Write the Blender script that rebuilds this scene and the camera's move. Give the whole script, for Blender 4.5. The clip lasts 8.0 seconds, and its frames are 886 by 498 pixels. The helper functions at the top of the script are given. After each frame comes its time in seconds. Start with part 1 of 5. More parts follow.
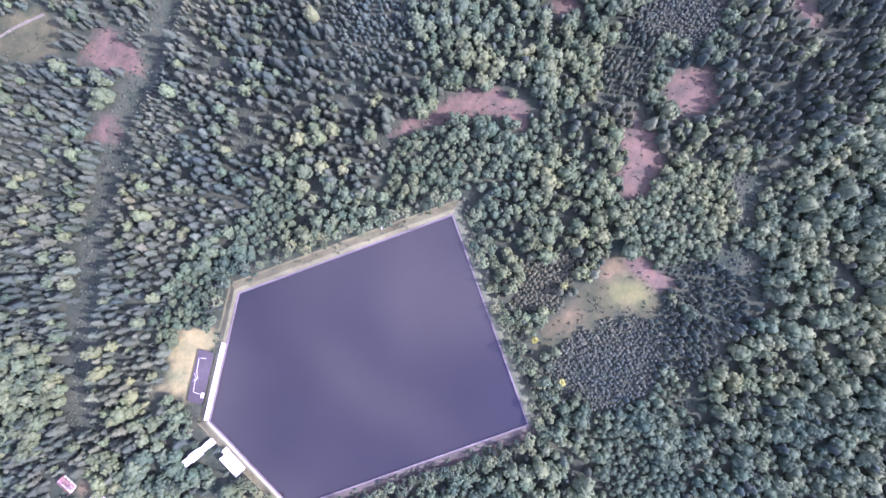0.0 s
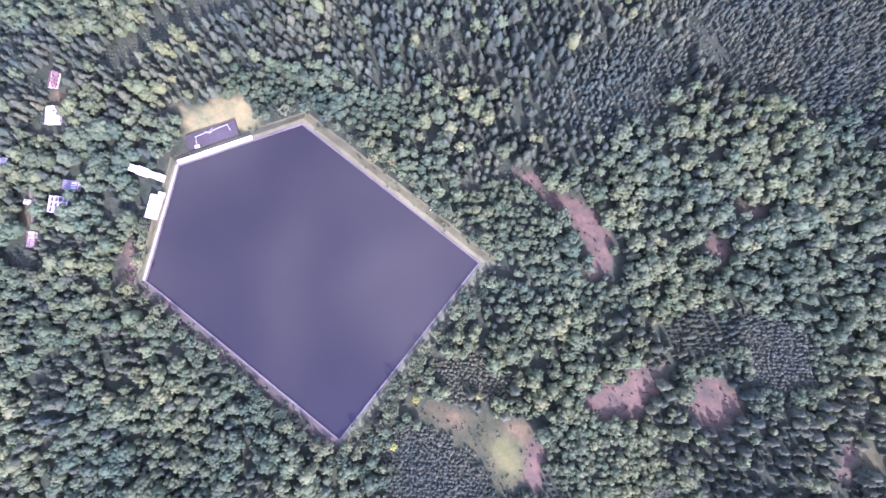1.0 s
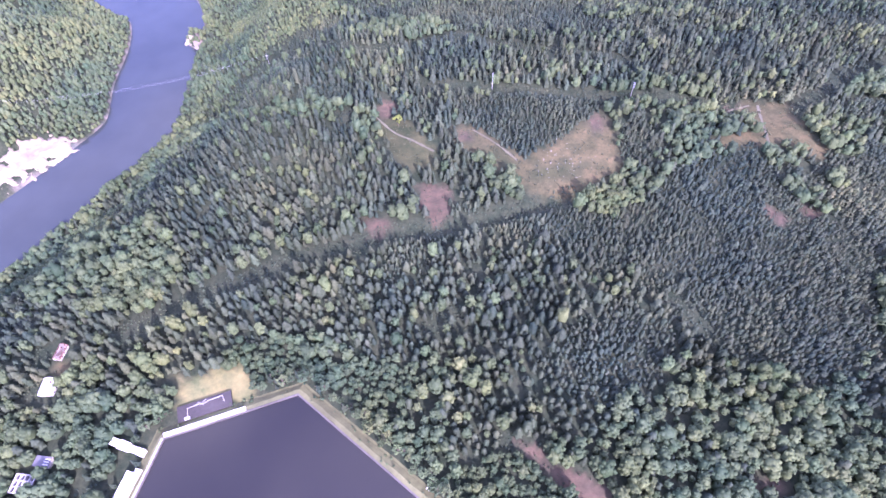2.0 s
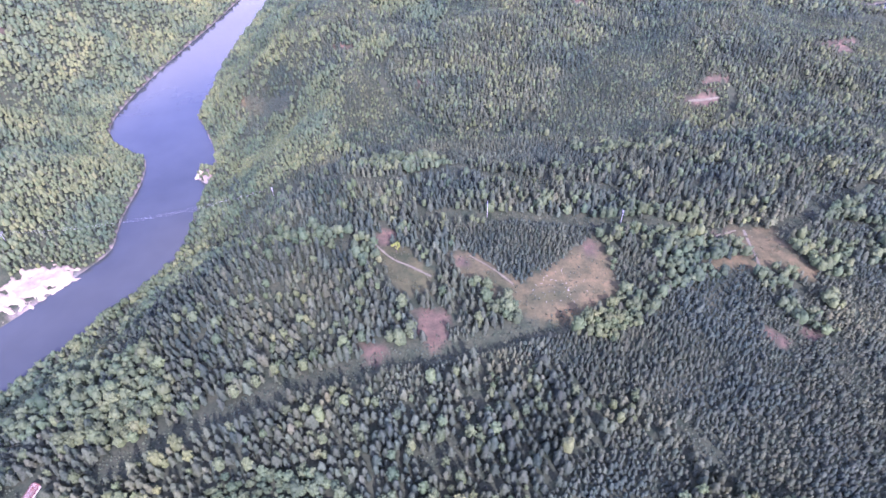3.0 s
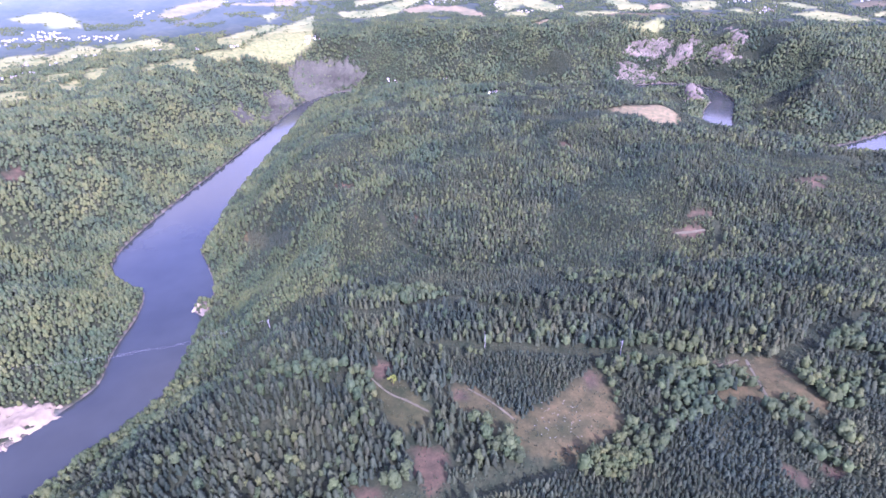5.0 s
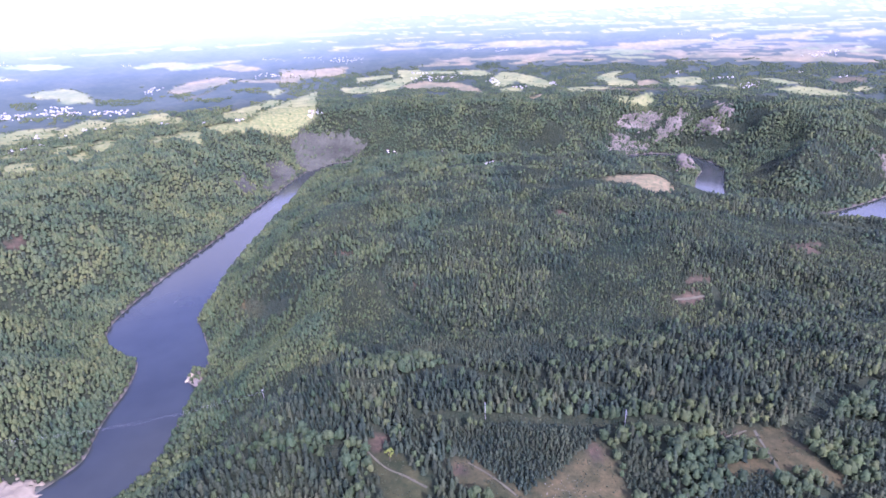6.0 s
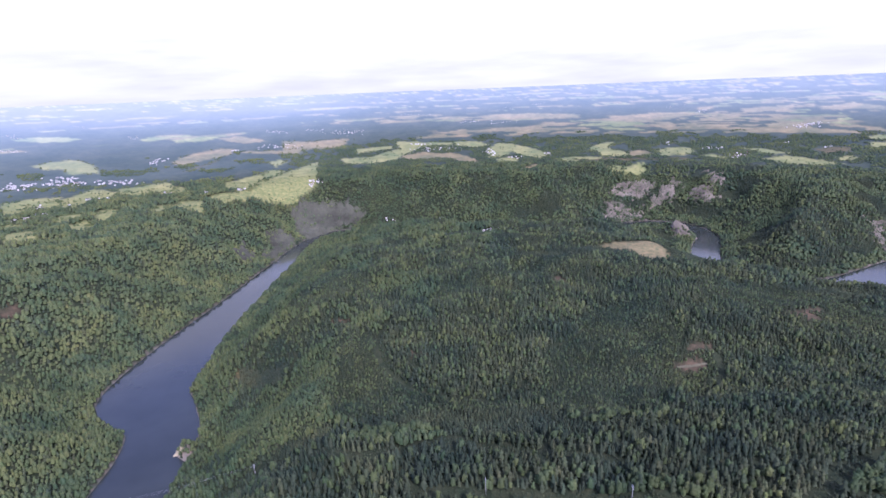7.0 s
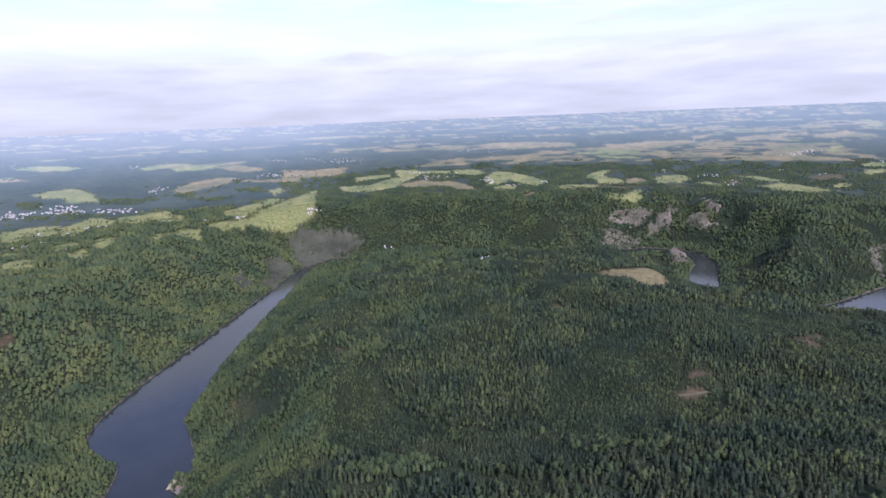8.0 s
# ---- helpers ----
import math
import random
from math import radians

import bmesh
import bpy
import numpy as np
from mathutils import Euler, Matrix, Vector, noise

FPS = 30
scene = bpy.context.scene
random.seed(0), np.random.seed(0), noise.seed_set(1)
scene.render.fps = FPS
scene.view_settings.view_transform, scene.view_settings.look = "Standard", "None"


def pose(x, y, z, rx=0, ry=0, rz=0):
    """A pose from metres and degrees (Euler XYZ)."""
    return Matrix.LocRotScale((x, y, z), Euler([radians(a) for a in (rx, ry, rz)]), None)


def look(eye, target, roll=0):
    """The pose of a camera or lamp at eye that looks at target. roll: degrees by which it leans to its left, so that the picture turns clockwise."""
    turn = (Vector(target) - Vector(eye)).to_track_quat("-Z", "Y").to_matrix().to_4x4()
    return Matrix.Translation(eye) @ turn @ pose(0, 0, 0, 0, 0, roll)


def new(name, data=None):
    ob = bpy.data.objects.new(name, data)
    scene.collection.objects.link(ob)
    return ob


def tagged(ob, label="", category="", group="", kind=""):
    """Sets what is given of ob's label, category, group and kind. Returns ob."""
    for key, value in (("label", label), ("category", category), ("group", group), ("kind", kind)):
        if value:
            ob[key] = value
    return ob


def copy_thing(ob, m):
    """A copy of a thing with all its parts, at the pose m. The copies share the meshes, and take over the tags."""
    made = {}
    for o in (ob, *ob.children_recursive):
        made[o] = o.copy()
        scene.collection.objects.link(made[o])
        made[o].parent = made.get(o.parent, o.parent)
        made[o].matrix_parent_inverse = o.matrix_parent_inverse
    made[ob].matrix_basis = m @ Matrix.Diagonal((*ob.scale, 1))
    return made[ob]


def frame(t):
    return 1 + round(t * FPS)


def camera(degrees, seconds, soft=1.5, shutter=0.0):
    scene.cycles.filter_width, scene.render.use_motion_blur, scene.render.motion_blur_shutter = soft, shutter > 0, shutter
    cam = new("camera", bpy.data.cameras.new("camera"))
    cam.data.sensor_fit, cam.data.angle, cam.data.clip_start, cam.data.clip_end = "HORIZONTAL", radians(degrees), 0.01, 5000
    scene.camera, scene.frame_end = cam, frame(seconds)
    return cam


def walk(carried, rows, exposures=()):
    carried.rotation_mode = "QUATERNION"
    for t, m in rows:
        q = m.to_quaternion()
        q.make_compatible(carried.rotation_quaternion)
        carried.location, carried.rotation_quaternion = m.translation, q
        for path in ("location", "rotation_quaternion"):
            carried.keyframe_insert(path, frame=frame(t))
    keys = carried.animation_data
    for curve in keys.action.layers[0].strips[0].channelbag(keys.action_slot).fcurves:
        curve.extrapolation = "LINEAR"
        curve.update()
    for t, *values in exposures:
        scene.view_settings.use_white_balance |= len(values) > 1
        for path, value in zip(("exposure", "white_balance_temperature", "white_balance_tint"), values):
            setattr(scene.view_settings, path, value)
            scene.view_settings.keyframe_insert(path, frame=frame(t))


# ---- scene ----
# ---- camera ----
ROWS = (
    (0.0, 0.55, 3.89, -56.81), (0.1, 1.07, 3.58, -46.28), (0.2, 1.68, 3.36, -36.86), (0.3, 1.97, 3.01, -27.97), (0.4, 2.35, 2.64, -18.84),
    (0.5, 2.64, 2.28, -10.47), (0.7, 2.58, 1.79, -1.10), (1.0, 6.06, 1.83, 1.51), (1.3, 16.01, 1.75, 1.55), (1.5, 21.60, 1.69, 1.60),
    (2.0, 33.51, 1.67, 1.18), (2.2, 37.19, 1.70, 0.98), (3.3, 48.49, 1.85, 0.59), (3.5, 49.77, 1.87, 0.56), (4.0, 53.13, 1.90, 0.42),
    (4.5, 56.50, 1.93, 0.26), (6.0, 66.86, 2.08, -0.09), (6.5, 70.31, 2.12, -0.21), (7.0, 73.78, 2.18, -0.33), (7.4, 76.50, 2.25, -0.47),
    (7.5, 76.66, 2.26, -0.50), (8.0, 76.63, 2.27, -0.54))
cam = camera(77.5, 8.0, soft=1.6)
walk(cam, [(t, pose(0, 0, 440, rx, ry, rz)) for t, rx, ry, rz in ROWS],
     exposures=[(0.0, 2.02, 4980, 59), (1.0, 2.02, 4980, 59), (2.2, 1.96, 5040, 61), (4.5, 1.60, 4980, 60), (6.0, 1.08, 4920, 51), (7.0, 0.36, 5120, 36), (8.0, -0.02, 5300, 26)])

# ---- sky and sun ----
SUN_UP, SUN_EAST = radians(37), radians(-64)   # above the horizon; turned from +x towards +y
sun_way = Vector((math.cos(SUN_UP) * math.cos(SUN_EAST), math.cos(SUN_UP) * math.sin(SUN_EAST), math.sin(SUN_UP)))
lamp = bpy.data.lights.new("sun", "SUN")
lamp.energy, lamp.angle, lamp.color = 4.2, radians(0.6), (1.0, 0.90, 0.74)
sun = new("sun", lamp)
sun.matrix_world = look(sun_way * 3000, (0, 0, 0))

world = bpy.data.worlds.new("sky")
scene.world = world
world.use_nodes = True
wn, wl = world.node_tree.nodes, world.node_tree.links
wn.clear()
sky = wn.new("ShaderNodeTexSky")
sky.sky_type, sky.sun_disc = "NISHITA", False
sky.sun_elevation, sky.sun_rotation = SUN_UP, radians(90) - SUN_EAST
sky.air_density, sky.dust_density = 1.0, 2.0
coord = wn.new("ShaderNodeTexCoord")
squash = wn.new("ShaderNodeMapping")
squash.inputs["Scale"].default_value = (1.3, 1.3, 9.0)
cloud = wn.new("ShaderNodeTexNoise")
cloud.inputs["Scale"].default_value, cloud.inputs["Detail"].default_value, cloud.inputs["Roughness"].default_value = 1.5, 7.0, 0.55
cover = wn.new("ShaderNodeValToRGB")
cover.color_ramp.elements[0].position, cover.color_ramp.elements[1].position = 0.45, 0.60
bank = wn.new("ShaderNodeMapRange")    # closed cloud low down, broken overhead
bank.inputs["From Min"].default_value, bank.inputs["From Max"].default_value = 0.09, 0.19
bank.inputs["To Min"].default_value, bank.inputs["To Max"].default_value = 1.0, 0.0
cover_all = wn.new("ShaderNodeMath")
cover_all.operation = "MAXIMUM"
gain = wn.new("ShaderNodeVectorMath")
gain.operation = "MULTIPLY"
gain.inputs[1].default_value = (1.95, 1.68, 1.85)
split = wn.new("ShaderNodeSeparateXYZ")
low = wn.new("ShaderNodeValToRGB")     # a dull lilac bank of cloud over the skyline, white above
low.color_ramp.elements[0].position, low.color_ramp.elements[0].color = 0.0, (5.35, 5.2, 4.9, 1)
low.color_ramp.elements[1].position, low.color_ramp.elements[1].color = 0.16, (7.6, 7.45, 6.95, 1)
wisp = wn.new("ShaderNodeTexNoise")
wisp.inputs["Scale"].default_value, wisp.inputs["Detail"].default_value = 4.0, 8.0
tone = wn.new("ShaderNodeMapRange")
tone.inputs["From Min"].default_value, tone.inputs["From Max"].default_value = 0.3, 0.7
tone.inputs["To Min"].default_value, tone.inputs["To Max"].default_value = 0.80, 1.05
shade = wn.new("ShaderNodeVectorMath")
shade.operation = "SCALE"
veil = wn.new("ShaderNodeMixRGB")
back = wn.new("ShaderNodeBackground")
back.inputs["Strength"].default_value = 0.152
wout = wn.new("ShaderNodeOutputWorld")
wl.new(coord.outputs["Generated"], squash.inputs["Vector"])
wl.new(coord.outputs["Generated"], split.inputs[0])
wl.new(split.outputs["Z"], low.inputs[0])
wl.new(squash.outputs[0], cloud.inputs["Vector"])
wl.new(squash.outputs[0], wisp.inputs["Vector"])
wl.new(wisp.outputs["Fac"], tone.inputs["Value"])
wl.new(low.outputs[0], shade.inputs[0])
wl.new(tone.outputs[0], shade.inputs["Scale"])
wl.new(cloud.outputs["Fac"], cover.inputs[0])
wl.new(split.outputs["Z"], bank.inputs["Value"])
wl.new(cover.outputs[0], cover_all.inputs[0])
wl.new(bank.outputs[0], cover_all.inputs[1])
wl.new(cover_all.outputs[0], veil.inputs["Fac"])
wl.new(sky.outputs[0], gain.inputs[0])
wl.new(gain.outputs[0], veil.inputs["Color1"])
wl.new(shade.outputs[0], veil.inputs["Color2"])
wl.new(veil.outputs[0], back.inputs["Color"])
wl.new(back.outputs[0], wout.inputs[0])


# ---- materials ----
def material(name, rough=0.8, spec=0.3):
    m = bpy.data.materials.new(name)
    m.use_nodes = True
    b = m.node_tree.nodes["Principled BSDF"]
    b.inputs["Roughness"].default_value, b.inputs["Specular IOR Level"].default_value = rough, spec
    return m, m.node_tree.nodes, m.node_tree.links, b


def noisy(n, l, scale, detail=4.0, rough=0.55):
    """Noise at a real-world size, from the place in the world."""
    g = n.new("ShaderNodeNewGeometry")
    t = n.new("ShaderNodeTexNoise")
    t.inputs["Scale"].default_value, t.inputs["Detail"].default_value, t.inputs["Roughness"].default_value = scale, detail, rough
    l.new(g.outputs["Position"], t.inputs["Vector"])
    return t.outputs["Fac"]


def ramp(n, l, fac, stops):
    r = n.new("ShaderNodeValToRGB")
    while len(r.color_ramp.elements) < len(stops):
        r.color_ramp.elements.new(0.5)
    for e, (p, c) in zip(r.color_ramp.elements, stops):
        e.position, e.color = p, (*c, 1)
    l.new(fac, r.inputs[0])
    return r.outputs[0]


def mix(n, l, fac, a, b, how="MIX"):
    m = n.new("ShaderNodeMixRGB")
    m.blend_type = how
    for socket, v in zip(("Fac", "Color1", "Color2"), (fac, a, b)):
        if isinstance(v, (int, float)):
            m.inputs[socket].default_value = v
        elif isinstance(v, tuple):
            m.inputs[socket].default_value = (*v, 1)
        else:
            l.new(v, m.inputs[socket])
    return m.outputs[0]


def bump(n, l, b, fac, strength, distance):
    u = n.new("ShaderNodeBump")
    u.inputs["Strength"].default_value, u.inputs["Distance"].default_value = strength, distance
    l.new(fac, u.inputs["Height"])
    l.new(u.outputs[0], b.inputs["Normal"])


def leafy(name, dark, mid, light, rough=0.6, single=False):
    """Foliage: each crown its own tint, stands that differ, leaf clusters."""
    m, n, l, b = material(name, rough, 0.14)
    if single:
        own = n.new("ShaderNodeObjectInfo").outputs["Random"]
    else:
        tint = n.new("ShaderNodeAttribute")
        tint.attribute_name = "tint"
        own = tint.outputs["Fac"]
    own_tint = own
    own = ramp(n, l, own, [(0.0, dark), (0.55, mid), (1.0, light)])
    part_of = n.new("ShaderNodeMath")      # a hue of its own for each crown
    part_of.operation = "MULTIPLY"
    part_of.inputs[1].default_value = 7.31
    l.new(own_tint, part_of.inputs[0])
    rest = n.new("ShaderNodeMath")
    rest.operation = "FRACT"
    l.new(part_of.outputs[0], rest.inputs[0])
    hue = ramp(n, l, rest.outputs[0], [(0.0, (0.93, 1.03, 1.0)), (0.4, (1.0, 1.0, 0.98)), (0.75, (1.04, 1.02, 0.93)), (0.95, (1.06, 0.99, 0.95))])
    own = mix(n, l, 1.0, own, hue, "MULTIPLY")
    stand = ramp(n, l, noisy(n, l, 0.009, 3.0), [(0.35, (0.74, 0.82, 0.88)), (0.65, (1.25, 1.12, 0.90))])
    clump = ramp(n, l, noisy(n, l, 0.9, 3.0, 0.7), [(0.32, (0.72, 0.74, 0.76)), (0.68, (1.26, 1.25, 1.22))])
    c = mix(n, l, 1.0, own, stand, "MULTIPLY")
    c = mix(n, l, 1.0, c, clump, "MULTIPLY")
    l.new(c, b.inputs["Base Color"])
    bump(n, l, b, noisy(n, l, 1.6, 3.0, 0.7), 0.6, 0.5)
    thin = n.new("ShaderNodeBsdfTranslucent")   # light that comes through the leaves
    l.new(c, thin.inputs["Color"])
    both = n.new("ShaderNodeMixShader")
    both.inputs[0].default_value = 0.24
    l.new(b.outputs[0], both.inputs[1])
    l.new(thin.outputs[0], both.inputs[2])
    l.new(both.outputs[0], n["Material Output"].inputs[0])
    return m


def plain(name, colour, rough=0.7, grain=2.0, vary=0.25, spec=0.3):
    m, n, l, b = material(name, rough, spec)
    lo, hi = tuple(c * (1 - vary) for c in colour), tuple(min(1, c * (1 + vary)) for c in colour)
    big = ramp(n, l, noisy(n, l, grain * 0.08, 3.0), [(0.3, lo), (0.7, hi)])
    fine = ramp(n, l, noisy(n, l, grain, 5.0), [(0.3, (0.85, 0.85, 0.85)), (0.7, (1.1, 1.1, 1.1))])
    l.new(mix(n, l, 1.0, big, fine, "MULTIPLY"), b.inputs["Base Color"])
    bump(n, l, b, noisy(n, l, grain * 2, 4.0), 0.3, 0.05)
    return m


LEAF_TONES = (0.040, 0.061, 0.030), (0.070, 0.098, 0.046), (0.112, 0.140, 0.062)
NEEDLE_TONES = (0.025, 0.037, 0.024), (0.046, 0.063, 0.039), (0.083, 0.103, 0.060)
SPRUCE, SPRUCE_SINGLE = leafy("spruce_needles", *NEEDLE_TONES), leafy("spruce_needles_single", *NEEDLE_TONES, single=True)
BROAD, BROAD_SINGLE = leafy("broad_leaves", *LEAF_TONES), leafy("broad_leaves_single", *LEAF_TONES, single=True)
YOUNG = leafy("young_growth", (0.040, 0.052, 0.033), (0.055, 0.067, 0.040), (0.080, 0.090, 0.052))
BARK = plain("bark", (0.10, 0.075, 0.055), 0.9, 3.0, 0.3)
CONCRETE = plain("pale_concrete", (0.36, 0.345, 0.315), 0.8, 0.6, 0.15)
ASPHALT = plain("dark_asphalt_lining", (0.06, 0.06, 0.065), 0.8, 0.5, 0.2)
WHITE = plain("white_roofing", (0.52, 0.51, 0.49), 0.6, 0.5, 0.08)
WALL = plain("pale_render", (0.48, 0.45, 0.39), 0.85, 0.5, 0.12)
RED_ROOF = plain("red_tile_roof", (0.16, 0.075, 0.052), 0.75, 1.0, 0.25)
ROCK = plain("grey_cliff_rock", (0.124, 0.110, 0.082), 0.9, 0.16, 0.45)
PALE_ROCK = plain("pale_cliff_rock", (0.215, 0.188, 0.120), 0.9, 0.12, 0.45)
BROWN_ROCK = plain("brown_cliff_rock", (0.056, 0.059, 0.040), 0.9, 0.10, 0.5)


def water_material(name, colour, scale, spec=0.5):
    m, n, l, b = material(name, 0.12, spec)
    l.new(ramp(n, l, noisy(n, l, 0.012, 3.0), [(0.3, tuple(c * 0.88 for c in colour)), (0.7, tuple(c * 1.12 for c in colour))]), b.inputs["Base Color"])
    bump(n, l, b, noisy(n, l, scale, 4.0), 0.12, 0.25)
    return m


POOL_WATER = water_material("basin_water", (0.0145, 0.0137, 0.0105), 0.5, 0.36)
RIVER_WATER = water_material("river_water", (0.030, 0.036, 0.033), 0.25, 0.24)


def ground_material(name, woods, haze=False):
    m, n, l, b = material(name, 0.95, 0.1)
    fine, big = noisy(n, l, 0.35 if not haze else 0.03, 6.0, 0.7), noisy(n, l, 0.03, 4.0)
    c = ramp(n, l, fine, woods)
    layers = (("meadow", [(0.3, (0.135, 0.156, 0.058)), (0.7, (0.220, 0.226, 0.096))]), ("grass", [(0.3, (0.030, 0.036, 0.017)), (0.7, (0.060, 0.064, 0.028))]),
              ("bare", [(0.3, (0.048, 0.039, 0.025)), (0.7, (0.100, 0.077, 0.050))]), ("dry", [(0.3, (0.040, 0.043, 0.019)), (0.7, (0.104, 0.088, 0.042))]),
              ("lawn", [(0.3, (0.062, 0.072, 0.024)), (0.7, (0.105, 0.112, 0.040))]),
              ("straw", [(0.3, (0.100, 0.104, 0.038)), (0.7, (0.170, 0.158, 0.066))]),
              ("crop", [(0.3, (0.130, 0.115, 0.060)), (0.7, (0.200, 0.178, 0.094))]),
              ("rock", [(0.35, (0.12, 0.105, 0.095)), (0.6, (0.30, 0.26, 0.23))]))
    for name, stops in layers:
        a = n.new("ShaderNodeAttribute")
        a.attribute_name = name
        tone = n.new("ShaderNodeMath")
        tone.operation, tone.use_clamp = "MULTIPLY_ADD", True
        l.new(fine, tone.inputs[0])
        tone.inputs[1].default_value = 0.5
        half = n.new("ShaderNodeMath")
        half.operation = "MULTIPLY"
        half.inputs[1].default_value = 0.5
        l.new(big, half.inputs[0])
        l.new(half.outputs[0], tone.inputs[2])
        c = mix(n, l, a.outputs["Fac"], c, ramp(n, l, tone.outputs[0], stops))
    patchy = ramp(n, l, noisy(n, l, 0.07 if not haze else 0.006, 4.0, 0.6), [(0.34, (0.66, 0.76, 0.72)), (0.66, (1.26, 1.15, 1.08))])
    l.new(mix(n, l, 1.0, c, patchy, "MULTIPLY"), b.inputs["Base Color"])
    bump(n, l, b, fine, 0.6, 0.6)
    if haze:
        # aerial haze put into the land's colour as a blue-grey glow
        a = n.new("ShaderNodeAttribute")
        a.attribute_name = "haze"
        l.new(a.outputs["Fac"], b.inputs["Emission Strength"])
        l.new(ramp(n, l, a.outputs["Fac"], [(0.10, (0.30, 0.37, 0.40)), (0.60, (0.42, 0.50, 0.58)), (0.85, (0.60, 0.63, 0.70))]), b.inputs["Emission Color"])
    return m


GROUND = ground_material("forest_floor_and_fields", [(0.3, (0.019, 0.027, 0.016)), (0.7, (0.042, 0.052, 0.028))])
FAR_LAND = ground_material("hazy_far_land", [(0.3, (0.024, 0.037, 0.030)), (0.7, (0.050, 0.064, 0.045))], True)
TRACK = plain("pale_gravel_track", (0.098, 0.094, 0.056), 0.95, 0.5, 0.2)
# ---- the lie of the land ----
EYE_Z = 440.0
RIVER_Z = -200.0
RIVER_A = [(-1000, 60), (-800, 290), (-668, 445), (-597, 560), (-541, 670), (-553, 780), (-562, 900), (-600, 1000), (-690, 1105), (-701, 1240),
           (-697, 1450), (-676, 1700), (-648, 2050), (-622, 2350), (-560, 2520), (-420, 2560), (-100, 2480), (250, 2390), (606, 2370), (880, 2500),
           (1060, 2440), (1090, 2270), (1050, 2140), (965, 1950), (965, 1790), (1060, 1675), (1230, 1630), (1400, 1680), (1650, 1790), (2100, 1930), (2900, 2200)]
HALF_A = [75, 72, 62, 58, 60, 66, 68, 66, 96, 94, 75, 58, 46, 32, 30, 40, 50, 50, 36, 36, 55, 60, 52, 46, 45, 46, 55, 75, 85, 90, 90]


def fade(a, b, v):
    s = np.clip((v - a) / (b - a), 0.0, 1.0)
    return s * s * (3 - 2 * s)


def dense(points, values, step=18.0):
    """A smooth line through points, with a value at each."""
    p = np.array(points, float)
    q = np.concatenate([[2 * p[0] - p[1]], p, [2 * p[-1] - p[-2]]])
    out, val = [], []
    for i in range(len(p) - 1):
        a, b, c, d = q[i:i + 4]
        n = max(2, int(np.hypot(*(c - b)) / step))
        for s in np.arange(n) / n:
            out.append(0.5 * (2 * b + (c - a) * s + (2 * a - 5 * b + 4 * c - d) * s * s + (3 * b - a - 3 * c + d) * s ** 3))
            val.append(values[i] * (1 - s) + values[i + 1] * s)
    return np.array(out + [p[-1]]), np.array(val + [values[-1]])


RIVER, HALF = dense(RIVER_A, HALF_A)


def from_line(x, y, line):
    """Distance to a line's points, and the nearest point's index."""
    best, index = np.full(x.shape, 1e9), np.zeros(x.shape, int)
    for i in range(len(line)):
        d = (x - line[i, 0]) ** 2 + (y - line[i, 1]) ** 2
        m = d < best
        best[m], index[m] = d[m], i
    return np.sqrt(best), index


def lumps(x, y, size, seed):
    """Soft hills and hollows from a few waves, between about -1 and 1."""
    r = np.random.RandomState(seed)
    out = np.zeros(x.shape)
    for k in range(7):
        a, w, ph = r.uniform(0, 6.283), r.uniform(0.7, 1.6) * 6.283 / size, r.uniform(0, 6.283)
        out += np.sin((x * np.cos(a) + y * np.sin(a)) * w + ph + 1.3 * np.sin((x * np.sin(a) - y * np.cos(a)) * w * 0.7 + 2 * ph))
    return out / 3.2


CUTS = [(dense([(-281, 216), (-222, 248), (-163, 279), (-121, 295), (-67, 316), (7, 331), (84, 356), (114, 365)], [0] * 8, 12.0)[0], 7.0, 9.0),
        (dense([(-47, 541), (59, 534), (128, 526), (195, 518), (260, 509), (323, 496)], [0] * 6, 12.0)[0], 6.0, 8.0),
        (dense([(-275, 204), (-232, 208), (-190, 206)], [0] * 3, 8.0)[0], 13.0, 14.0)]   # line, depth, half width


